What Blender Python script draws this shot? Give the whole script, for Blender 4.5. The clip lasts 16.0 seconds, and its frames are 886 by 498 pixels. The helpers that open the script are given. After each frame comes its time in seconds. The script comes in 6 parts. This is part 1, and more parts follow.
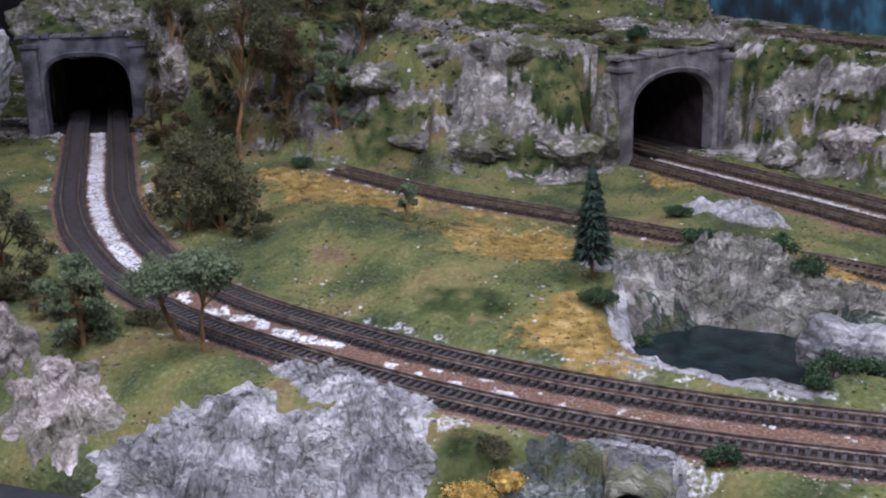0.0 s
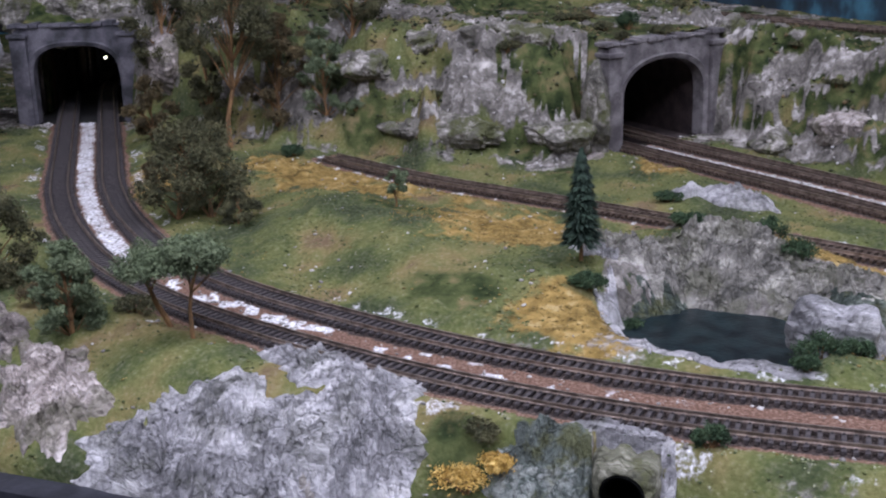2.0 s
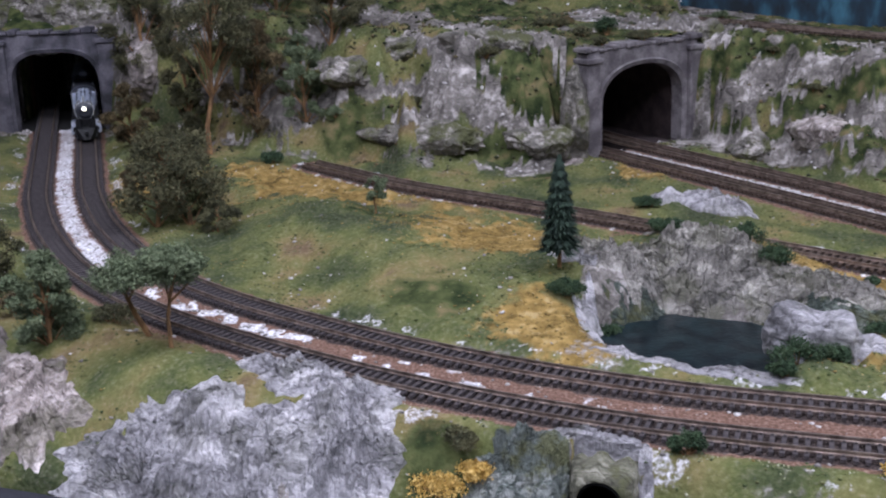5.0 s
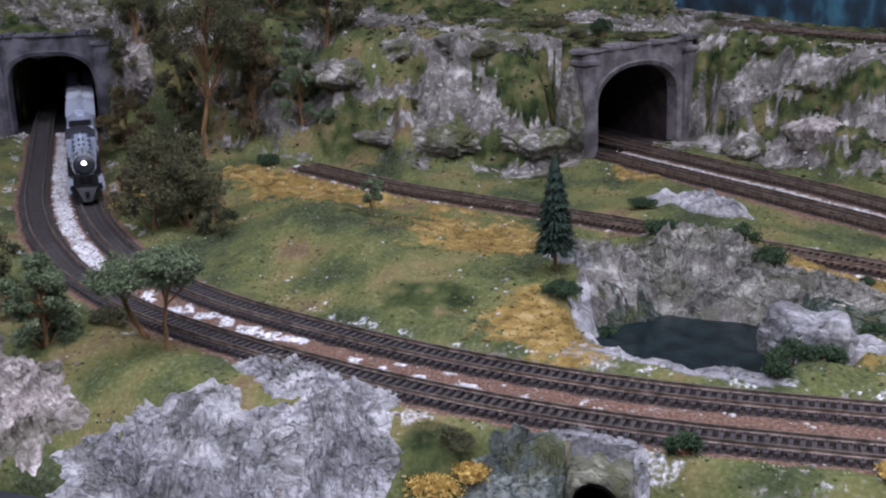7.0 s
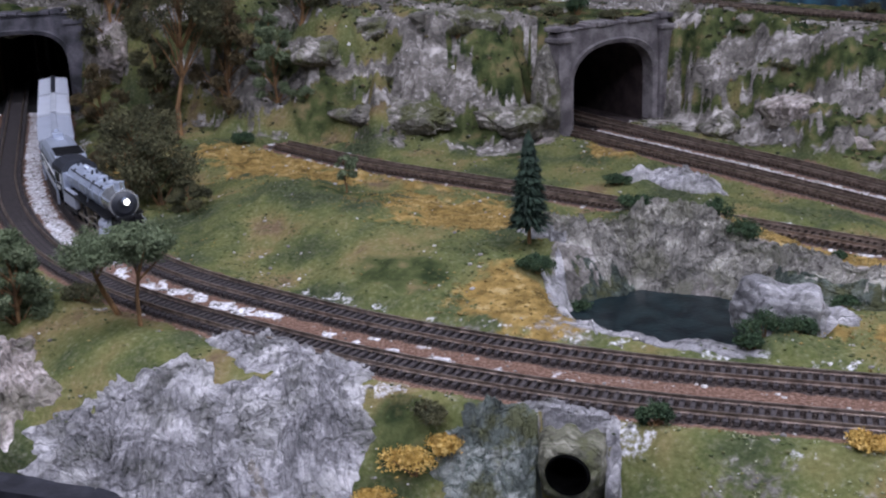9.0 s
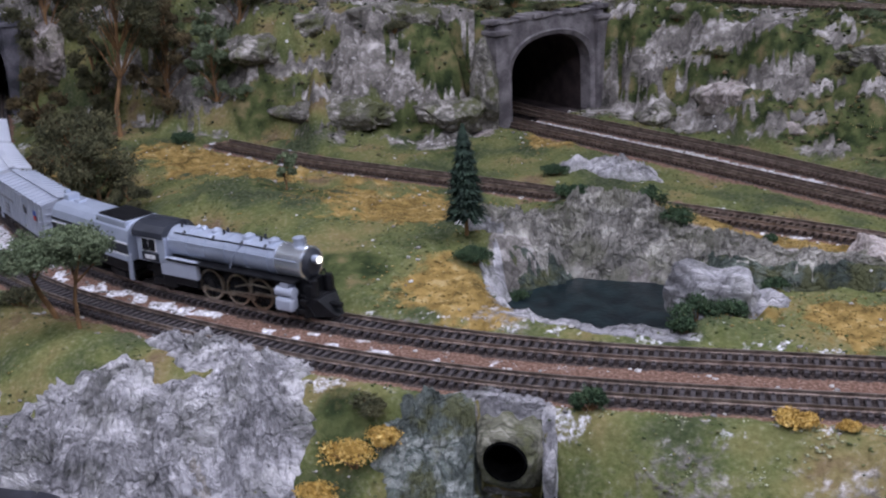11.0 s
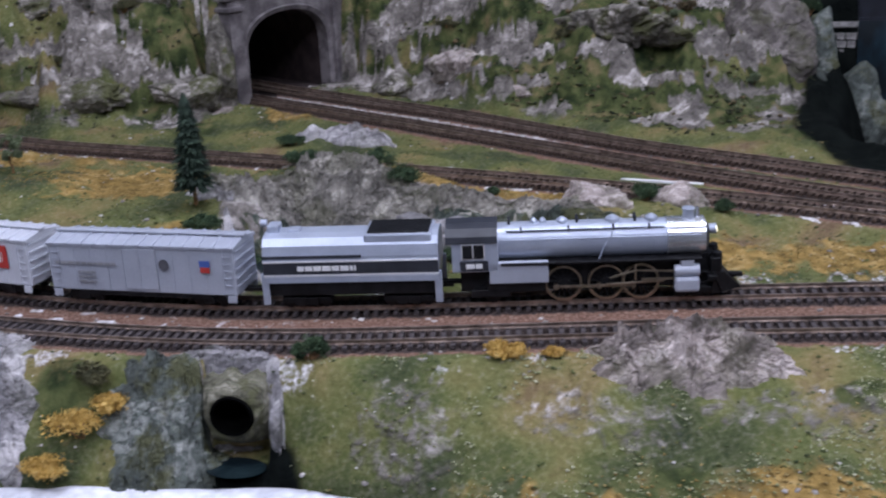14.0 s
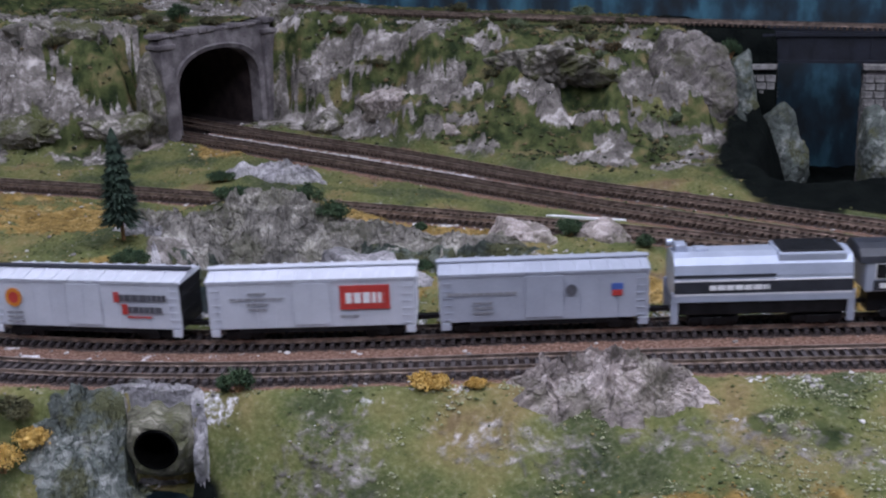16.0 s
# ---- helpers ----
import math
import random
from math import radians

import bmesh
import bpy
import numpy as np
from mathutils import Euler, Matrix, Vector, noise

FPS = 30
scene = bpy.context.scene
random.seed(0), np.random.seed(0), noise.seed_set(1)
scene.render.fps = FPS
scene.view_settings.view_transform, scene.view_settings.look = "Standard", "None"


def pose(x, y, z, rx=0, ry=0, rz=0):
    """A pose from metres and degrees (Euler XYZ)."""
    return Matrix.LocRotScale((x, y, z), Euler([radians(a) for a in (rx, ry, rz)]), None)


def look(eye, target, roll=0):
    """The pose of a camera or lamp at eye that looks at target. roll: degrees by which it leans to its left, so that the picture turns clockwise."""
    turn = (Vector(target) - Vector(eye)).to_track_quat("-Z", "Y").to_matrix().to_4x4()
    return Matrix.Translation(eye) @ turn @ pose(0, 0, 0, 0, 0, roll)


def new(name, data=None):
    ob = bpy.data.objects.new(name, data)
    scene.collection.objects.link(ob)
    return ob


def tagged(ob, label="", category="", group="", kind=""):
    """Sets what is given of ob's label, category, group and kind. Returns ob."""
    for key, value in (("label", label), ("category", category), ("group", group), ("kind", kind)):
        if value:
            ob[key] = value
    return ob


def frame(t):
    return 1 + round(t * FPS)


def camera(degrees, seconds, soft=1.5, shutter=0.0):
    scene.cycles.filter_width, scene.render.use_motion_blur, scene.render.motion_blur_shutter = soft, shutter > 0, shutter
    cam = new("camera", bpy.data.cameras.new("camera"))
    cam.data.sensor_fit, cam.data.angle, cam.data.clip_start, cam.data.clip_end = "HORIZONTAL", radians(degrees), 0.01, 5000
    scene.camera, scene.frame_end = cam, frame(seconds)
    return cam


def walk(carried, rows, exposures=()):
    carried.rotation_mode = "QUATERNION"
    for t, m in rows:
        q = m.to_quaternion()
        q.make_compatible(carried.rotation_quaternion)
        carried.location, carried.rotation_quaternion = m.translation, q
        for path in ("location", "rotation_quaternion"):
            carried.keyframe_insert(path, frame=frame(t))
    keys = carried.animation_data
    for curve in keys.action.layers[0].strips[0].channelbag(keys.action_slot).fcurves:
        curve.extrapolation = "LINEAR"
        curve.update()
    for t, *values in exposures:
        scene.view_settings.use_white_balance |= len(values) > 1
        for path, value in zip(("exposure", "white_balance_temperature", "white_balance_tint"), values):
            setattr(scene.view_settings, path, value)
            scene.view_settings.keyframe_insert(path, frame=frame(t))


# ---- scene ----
cam = camera(40.4, 16.0, soft=2.2, shutter=0.4)
PATH = [
    (0, (0.0184, 0.013, 0.2772), (-0.0459, 1.9304, -0.288), -1.56),
    (0.5, (0.0208, 0.0141, 0.2776), (-0.0393, 1.9303, -0.292), -1.67),
    (1, (0.0216, 0.015, 0.2782), (-0.0411, 1.9311, -0.2917), -1.67),
    (1.5, (0.0209, 0.0142, 0.2722), (-0.0387, 1.9265, -0.3105), -1.71),
    (2, (0.0217, 0.0125, 0.272), (-0.0332, 1.9264, -0.306), -1.81),
    (2.5, (0.0234, 0.0112, 0.2741), (-0.0243, 1.9272, -0.2976), -2.14),
    (3, (0.0242, 0.0112, 0.2747), (-0.0241, 1.9268, -0.2982), -2.14),
    (3.5, (0.025, 0.012, 0.2754), (-0.0152, 1.9253, -0.3054), -2.17),
    (4, (0.0258, 0.013, 0.2754), (-0.0077, 1.9276, -0.3017), -2.09),
    (6.5, (0.0242, 0.0109, 0.2749), (-0.001, 1.9267, -0.2985), -1.81),
    (7, (0.0259, 0.0109, 0.2761), (0.0035, 1.9272, -0.2962), -2.02),
    (7.5, (0.0252, 0.0097, 0.277), (0.0114, 1.9275, -0.2904), -1.85),
    (8, (0.0273, 0.0093, 0.2752), (0.0233, 1.9273, -0.2919), -1.84),
    (8.5, (0.0293, 0.0098, 0.2734), (0.0302, 1.9228, -0.3102), -2.03),
    (9, (0.0297, 0.0098, 0.2694), (0.0398, 1.9184, -0.3282), -1.92),
    (9.2, (0.0314, 0.0087, 0.2707), (0.0611, 1.9167, -0.328), -2.07),
    (11.3, (0.0405, 0.0023, 0.2707), (0.1351, 1.9027, -0.3454), -2.7),
    (11.5, (0.0404, 0.0033, 0.2699), (0.1476, 1.8994, -0.3574), -2.43),
    (12, (0.0402, 0.0018, 0.2684), (0.165, 1.8991, -0.3517), -2.45),
    (12.5, (0.0498, -0.0018, 0.2666), (0.2314, 1.8865, -0.3669), -2.42),
    (13, (0.0579, -0.0078, 0.257), (0.3412, 1.8595, -0.4008), -2.7),
    (13.5, (0.0633, -0.0107, 0.2506), (0.4001, 1.8454, -0.4138), -3.1),
    (14, (0.072, -0.023, 0.2536), (0.5101, 1.8205, -0.3864), -3.13),
    (14.5, (0.077, -0.0313, 0.2539), (0.5807, 1.8063, -0.354), -2.22),
    (15, (0.0763, -0.0367, 0.254), (0.6183, 1.7942, -0.341), -1.89),
    (15.5, (0.0751, -0.0378, 0.2548), (0.6276, 1.7948, -0.3252), -1.82),
    (16, (0.0758, -0.0357, 0.2533), (0.622, 1.7983, -0.3283), -2.19),
]
walk(cam, [(t, look(eye, target, roll)) for t, eye, target, roll in PATH],
     [(0.0, 0.30), (4.0, 0.32), (8.0, 0.15), (12.0, 0.05), (14.0, -0.03), (16.0, -0.03)])

# ---- light: a closed hall with fluorescent panels in its ceiling ----
world = bpy.data.worlds.new("hall")
scene.world = world
world.use_nodes = True
world.node_tree.nodes["Background"].inputs["Color"].default_value = (0.75, 0.8, 0.9, 1)
world.node_tree.nodes["Background"].inputs["Strength"].default_value = 0.02
PANELS = [(-0.8, -0.7), (0.6, -0.7), (2.0, -0.7), (-0.8, 0.45), (0.6, 0.45), (2.0, 0.45)]
CEILING_Z, POWER = 1.55, 15.7
for x, y in PANELS:
    lamp = bpy.data.lights.new("ceiling_tube_light", "AREA")
    lamp.shape, lamp.size, lamp.size_y, lamp.energy, lamp.color = "RECTANGLE", 1.15, 0.28, POWER, (0.75, 0.785, 1.0)
    new("ceiling_tube_light", lamp).matrix_world = pose(x, y, CEILING_Z - 0.06)

# ---- materials ----
def material(name, colours, scale=300.0, rough=0.8, metal=0.0, bump=0.3, depth=0.001, fine=None, stretch=(1, 1, 1), detail=6.0, gloss=0.5, contrast=0.25, grain=0.25):
    """A grainy material: colours mixed by two scales of noise, with relief."""
    m = bpy.data.materials.new(name)
    m.use_nodes = True
    t = m.node_tree
    n, link = t.nodes, t.links.new
    out = n["Principled BSDF"]
    out.inputs["Roughness"].default_value, out.inputs["Metallic"].default_value = rough, metal
    out.inputs["Specular IOR Level"].default_value = gloss
    at = n.new("ShaderNodeTexCoord")
    mapping = n.new("ShaderNodeMapping")
    mapping.inputs["Scale"].default_value = stretch
    link(at.outputs["Object"], mapping.inputs["Vector"])
    big = n.new("ShaderNodeTexNoise")
    big.inputs["Scale"].default_value, big.inputs["Detail"].default_value = scale, detail
    link(mapping.outputs["Vector"], big.inputs["Vector"])
    ramp_node = n.new("ShaderNodeValToRGB")
    r = ramp_node.color_ramp
    lo, hi = 0.5 - contrast / 2, 0.5 + contrast / 2
    for k, c in enumerate(colours):
        e = r.elements[k] if k < 2 else r.elements.new(0.5)
        e.color = (*c, 1)
    for k, e in enumerate(r.elements):
        e.position = 0.0
    for k in range(len(colours)):
        r.elements[k].position = lo + (hi - lo) * k / max(1, len(colours) - 1)
    for k, c in enumerate(colours):
        r.elements[k].color = (*c, 1)
    link(big.outputs["Fac"], ramp_node.inputs["Fac"])
    small = n.new("ShaderNodeTexNoise")
    small.inputs["Scale"].default_value, small.inputs["Detail"].default_value = (fine or scale * 5), 3
    link(mapping.outputs["Vector"], small.inputs["Vector"])
    vary = n.new("ShaderNodeMapRange")
    vary.inputs["From Min"].default_value, vary.inputs["From Max"].default_value = 0.25, 0.75
    vary.inputs["To Min"].default_value, vary.inputs["To Max"].default_value = 1 - grain, 1 + grain
    link(small.outputs["Fac"], vary.inputs["Value"])
    mult = n.new("ShaderNodeVectorMath")
    mult.operation = "MULTIPLY"
    link(ramp_node.outputs["Color"], mult.inputs[0])
    link(vary.outputs["Result"], mult.inputs[1])
    link(mult.outputs["Vector"], out.inputs["Base Color"])
    if bump:
        add = n.new("ShaderNodeMath")
        add.operation = "ADD"
        link(big.outputs["Fac"], add.inputs[0])
        link(small.outputs["Fac"], add.inputs[1])
        b = n.new("ShaderNodeBump")
        b.inputs["Strength"].default_value, b.inputs["Distance"].default_value = bump, depth
        link(add.outputs["Value"], b.inputs["Height"])
        link(b.outputs["Normal"], out.inputs["Normal"])
    return m


def glowing(name, colour, strength):
    m = material(name, [colour, colour], bump=0)
    out = m.node_tree.nodes["Principled BSDF"]
    out.inputs["Emission Color"].default_value, out.inputs["Emission Strength"].default_value = (*colour, 1), strength
    return m


def rock_nodes(n, link, vector, dark, mid, light):
    """Fractured plaster rock: broad tint, streaks, thin dark cracks; returns colour and relief."""
    def noise_at(scale, detail, source):
        k = n.new("ShaderNodeTexNoise")
        k.inputs["Scale"].default_value, k.inputs["Detail"].default_value, k.inputs["Roughness"].default_value = scale, detail, 0.62
        link(source, k.inputs["Vector"])
        return k.outputs["Fac"]

    def maths(kind, x, y, z=None):
        k = n.new("ShaderNodeMath")
        k.operation = kind
        for i, v in enumerate((x, y, z)):
            if isinstance(v, (int, float)):
                k.inputs[i].default_value = v
            elif v is not None:
                link(v, k.inputs[i])
        return k.outputs[0]

    warp = n.new("ShaderNodeTexNoise")
    warp.inputs["Scale"].default_value, warp.inputs["Detail"].default_value = 60, 4
    link(vector, warp.inputs["Vector"])
    shift = n.new("ShaderNodeVectorMath")
    shift.operation = "MULTIPLY_ADD"
    link(warp.outputs["Color"], shift.inputs[0])
    shift.inputs[1].default_value = (0.022, 0.022, 0.022)
    link(vector, shift.inputs[2])
    turn = n.new("ShaderNodeMapping")
    turn.inputs["Rotation"].default_value, turn.inputs["Scale"].default_value = (0.3, 0.5, 0.6), (0.55, 1.5, 0.8)
    link(shift.outputs["Vector"], turn.inputs["Vector"])
    cracks = []
    for scale, width in ((40, 0.055), (110, 0.07)):
        v = n.new("ShaderNodeTexVoronoi")
        v.feature = "DISTANCE_TO_EDGE"
        v.inputs["Scale"].default_value = scale
        link(turn.outputs["Vector"], v.inputs["Vector"])
        m = n.new("ShaderNodeMapRange")
        m.interpolation_type = "SMOOTHSTEP"
        m.inputs["From Max"].default_value = width
        link(v.outputs["Distance"], m.inputs["Value"])
        cracks.append(m.outputs["Result"])
    cell = n.new("ShaderNodeTexVoronoi")
    cell.inputs["Scale"].default_value = 120
    link(turn.outputs["Vector"], cell.inputs["Vector"])
    grey = n.new("ShaderNodeSeparateColor")
    link(cell.outputs["Color"], grey.inputs[0])
    tone = maths("MULTIPLY_ADD", noise_at(42, 10, turn.outputs["Vector"]), 1.5, -0.32)
    tone = maths("ADD", tone, maths("MULTIPLY_ADD", grey.outputs[0], 0.16, -0.08))
    tone = maths("ADD", tone, maths("MULTIPLY_ADD", noise_at(200, 6, vector), 0.34, -0.17))
    tone = maths("ADD", tone, maths("MULTIPLY_ADD", maths("MULTIPLY", maths("MULTIPLY_ADD", cracks[0], 0.6, 0.4), maths("MULTIPLY_ADD", cracks[1], 0.4, 0.6)), 0.20, -0.13))
    k = n.new("ShaderNodeValToRGB")
    while len(k.color_ramp.elements) < 4:
        k.color_ramp.elements.new(0.99)
    for e, (pos, c) in zip(k.color_ramp.elements, ((0.05, dark), (0.32, tuple(0.55 * v for v in mid)), (0.52, mid), (0.82, light))):
        e.position, e.color = pos, (*c, 1)
    link(tone, k.inputs["Fac"])
    relief = maths("ADD", maths("MULTIPLY", cracks[0], 0.4), maths("ADD", maths("MULTIPLY", cracks[1], 0.22), noise_at(260, 6, vector)))
    return k.outputs["Color"], relief


def ground_material():
    m = bpy.data.materials.new("scenic ground")
    m.use_nodes = True
    t = m.node_tree
    n, link = t.nodes, t.links.new
    out = n["Principled BSDF"]
    out.inputs["Roughness"].default_value, out.inputs["Specular IOR Level"].default_value = 0.95, 0.08
    at = n.new("ShaderNodeTexCoord")

    def noise_at(scale, detail=4.0, distortion=0.0):
        k = n.new("ShaderNodeTexNoise")
        k.inputs["Scale"].default_value, k.inputs["Detail"].default_value, k.inputs["Distortion"].default_value = scale, detail, distortion
        link(at.outputs["Object"], k.inputs["Vector"])
        return k.outputs["Fac"]

    def colours(value, stops):
        k = n.new("ShaderNodeValToRGB")
        while len(k.color_ramp.elements) < len(stops):
            k.color_ramp.elements.new(0.99)
        for e, (p, c) in zip(k.color_ramp.elements, stops):
            e.position, e.color = p, (*c, 1)
        link(value, k.inputs["Fac"])
        return k.outputs["Color"]

    def mixed(factor, a, b):
        k = n.new("ShaderNodeMix")
        k.data_type = "RGBA"
        link(factor, k.inputs[0])
        link(a, k.inputs[6])
        link(b, k.inputs[7])
        return k.outputs[2]

    def mask(name, scale=500.0, hard=0.35):
        a = n.new("ShaderNodeAttribute")
        a.attribute_name = name
        s = n.new("ShaderNodeMath")
        s.operation = "MULTIPLY_ADD"
        link(noise_at(scale, 3), s.inputs[0])
        s.inputs[1].default_value, s.inputs[2].default_value = hard, -hard / 2
        add = n.new("ShaderNodeMath")
        add.operation = "ADD"
        link(a.outputs["Fac"], add.inputs[0])
        link(s.outputs[0], add.inputs[1])
        k = n.new("ShaderNodeMapRange")
        k.interpolation_type = "SMOOTHSTEP"
        k.inputs["From Min"].default_value, k.inputs["From Max"].default_value = 0.32, 0.68
        link(add.outputs[0], k.inputs["Value"])
        return k.outputs["Result"]

    turf = colours(noise_at(15, 9), [(0.34, (0.020, 0.033, 0.016)), (0.42, (0.050, 0.066, 0.026)), (0.49, (0.098, 0.112, 0.036)), (0.56, (0.150, 0.142, 0.052)), (0.62, (0.20, 0.155, 0.065)), (0.69, (0.155, 0.095, 0.06))])
    specks = colours(noise_at(330, 6), [(0.32, (0.028, 0.036, 0.020)), (0.47, (0.10, 0.105, 0.052)), (0.58, (0.18, 0.165, 0.10)), (0.69, (0.32, 0.30, 0.25))])
    half = n.new("ShaderNodeValue")
    half.outputs[0].default_value = 0.27
    c = mixed(half.outputs[0], turf, specks)
    dry = colours(noise_at(90, 8), [(0.30, (0.085, 0.058, 0.020)), (0.44, (0.20, 0.130, 0.042)), (0.58, (0.31, 0.205, 0.072)), (0.72, (0.42, 0.32, 0.16))])
    c = mixed(mask("dry", 70.0, 1.1), c, dry)
    rock, relief = rock_nodes(n, link, at.outputs["Object"], (0.025, 0.026, 0.020), (0.20, 0.18, 0.165), (0.60, 0.55, 0.53))
    moss = colours(noise_at(60, 8), [(0.32, (0.014, 0.022, 0.010)), (0.44, (0.042, 0.054, 0.021)), (0.55, (0.082, 0.092, 0.036)), (0.68, (0.17, 0.135, 0.07))])
    c = mixed(mask("moss", 120.0, 0.8), c, moss)
    c = mixed(mask("rock", 170.0, 1.0), c, rock)
    soil = colours(noise_at(500, 4), [(0.3, (0.08, 0.045, 0.034)), (0.5, (0.155, 0.088, 0.064)), (0.7, (0.28, 0.19, 0.155))])
    c = mixed(mask("soil", 500.0, 0.4), c, soil)
    pale = colours(noise_at(350, 4), [(0.35, (0.36, 0.34, 0.35)), (0.6, (0.80, 0.78, 0.82))])
    c = mixed(mask("pale", 400.0, 0.9), c, pale)
    grime = colours(noise_at(600, 4), [(0.3, (0.026, 0.020, 0.019)), (0.55, (0.065, 0.050, 0.046)), (0.75, (0.17, 0.13, 0.12))])
    c = mixed(mask("grime", 700.0, 0.3), c, grime)
    # near-black: ravine shade put into the colour, and the black-brown culvert ground
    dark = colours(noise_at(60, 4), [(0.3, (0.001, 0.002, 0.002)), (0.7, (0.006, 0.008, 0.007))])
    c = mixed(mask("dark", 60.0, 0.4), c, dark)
    link(c, out.inputs["Base Color"])
    b = n.new("ShaderNodeBump")
    b.inputs["Strength"].default_value, b.inputs["Distance"].default_value = 0.7, 0.0016
    add = n.new("ShaderNodeMath")
    add.operation = "MULTIPLY_ADD"
    link(relief, add.inputs[0])
    link(mask("rock", 170.0, 1.0), add.inputs[1])
    link(noise_at(380, 7), add.inputs[2])
    link(add.outputs[0], b.inputs["Height"])
    link(b.outputs["Normal"], out.inputs["Normal"])
    return m


GROUND = ground_material()
def rock_material(name, dark, mid, light, moss=0.5):
    m = bpy.data.materials.new(name)
    m.use_nodes = True
    n, link = m.node_tree.nodes, m.node_tree.links.new
    out = n["Principled BSDF"]
    out.inputs["Roughness"].default_value, out.inputs["Specular IOR Level"].default_value = 0.85, 0.3
    at = n.new("ShaderNodeTexCoord")
    colour, relief = rock_nodes(n, link, at.outputs["Object"], dark, mid, light)
    stain = n.new("ShaderNodeTexNoise")
    stain.inputs["Scale"].default_value, stain.inputs["Detail"].default_value, stain.inputs["Roughness"].default_value = 34, 9, 0.72
    link(at.outputs["Object"], stain.inputs["Vector"])
    much = n.new("ShaderNodeMapRange")
    much.interpolation_type = "SMOOTHSTEP"
    much.inputs["From Min"].default_value, much.inputs["From Max"].default_value, much.inputs["To Max"].default_value = 0.47, 0.60, moss
    link(stain.outputs["Fac"], much.inputs["Value"])
    mix = n.new("ShaderNodeMix")
    mix.data_type = "RGBA"
    link(much.outputs["Result"], mix.inputs[0])
    link(colour, mix.inputs[6])
    mix.inputs[7].default_value = (0.085, 0.088, 0.040, 1)
    link(mix.outputs[2], out.inputs["Base Color"])
    b = n.new("ShaderNodeBump")
    b.inputs["Strength"].default_value, b.inputs["Distance"].default_value = 0.75, 0.0022
    link(relief, b.inputs["Height"])
    link(b.outputs["Normal"], out.inputs["Normal"])
    return m


ROCK = rock_material("plaster rock", (0.06, 0.06, 0.062), (0.335, 0.32, 0.335), (0.66, 0.63, 0.645), 0.22)
ROCK_PINK = rock_material("pinkish plaster rock", (0.07, 0.06, 0.05), (0.36, 0.305, 0.285), (0.70, 0.62, 0.60), 0.45)
ROCK_CLIFF = rock_material("weathered cliff rock", (0.022, 0.024, 0.016), (0.17, 0.155, 0.135), (0.56, 0.51, 0.48), 1.0)
ROCK_GREEN = rock_material("mossy plaster rock", (0.016, 0.021, 0.018), (0.115, 0.132, 0.120), (0.38, 0.39, 0.37), 0.9)
ROCK_POOL = rock_material("dark green waterline stone", (0.012, 0.018, 0.016), (0.060, 0.075, 0.064), (0.20, 0.22, 0.19), 0.9)
ROCK_BROWN = rock_material("brownish plaster rock", (0.035, 0.030, 0.028), (0.165, 0.145, 0.135), (0.38, 0.34, 0.325), 0.5)
ROCK_MOSS = rock_material("moss-stained culvert stone", (0.018, 0.018, 0.012), (0.13, 0.125, 0.090), (0.36, 0.34, 0.28), 0.9)
STONE = material("cast stone", [(0.075, 0.065, 0.07), (0.13, 0.115, 0.12), (0.20, 0.18, 0.185)], 60, 0.85, bump=0.5, depth=0.001, fine=500)
STONE_LIGHT = material("stacked grey stone", [(0.10, 0.095, 0.095), (0.19, 0.18, 0.175), (0.30, 0.285, 0.28)], 70, 0.85, bump=0.6, depth=0.001, fine=500)
SOOT = material("sooty cast stone", [(0.03, 0.03, 0.036), (0.075, 0.07, 0.085), (0.13, 0.12, 0.14)], 45, 0.85, bump=0.5, depth=0.001, fine=500)
# near-black tone carries the darkness inside the west tunnel
LINING = material("tunnel lining with painted-in dark", [(0.0042, 0.0035, 0.0035), (0.0105, 0.00875, 0.00875)], 90, 0.9)
LINING_BROWN = material("brown tunnel lining", [(0.03, 0.02, 0.02), (0.06, 0.04, 0.04)], 70, 0.9)
RAIL = material("weathered rail", [(0.192, 0.15, 0.126), (0.408, 0.324, 0.276)], 150, 0.38, 0.75, bump=0.1)
TIE = material("dark plastic tie", [(0.030, 0.025, 0.027), (0.072, 0.060, 0.062)], 400, 0.6, bump=0.2, depth=0.0004)
TIE_BROWN = material("brown tie", [(0.04, 0.025, 0.018), (0.085, 0.055, 0.04)], 400, 0.7, bump=0.2, depth=0.0004)
BARK = material("orange-brown stem", [(0.10, 0.055, 0.025), (0.24, 0.13, 0.055)], 300, 0.85, stretch=(1, 1, 0.2))
LEAF_OLIVE = material("olive foliage", [(0.028, 0.030, 0.014), (0.068, 0.066, 0.029), (0.125, 0.115, 0.056)], 90, 0.9, bump=0, contrast=0.4)
LEAF_GREY = material("grey-green foliage", [(0.0521, 0.0714, 0.0372), (0.111, 0.141, 0.0744), (0.178, 0.208, 0.119)], 110, 0.9, bump=0, contrast=0.4)
LEAF_DARK = material("dark green foliage", [(0.00525, 0.014, 0.00875), (0.0131, 0.0297, 0.0175), (0.0262, 0.0482, 0.028)], 160, 0.85, bump=0, contrast=0.4)
LEAF_BUSH = material("green foam foliage", [(0.012, 0.028, 0.012), (0.03, 0.06, 0.025), (0.06, 0.0896, 0.04)], 160, 0.9, bump=0, contrast=0.4)
LEAF_BROWN = material("brown foliage", [(0.034, 0.0249, 0.0113), (0.0849, 0.0624, 0.0284), (0.158, 0.113, 0.051)], 110, 0.9, bump=0, contrast=0.4)
LEAF_YELLOW = material("ochre foam foliage", [(0.273, 0.158, 0.0315), (0.483, 0.304, 0.0735), (0.651, 0.462, 0.168)], 200, 0.9, bump=0, contrast=0.4)
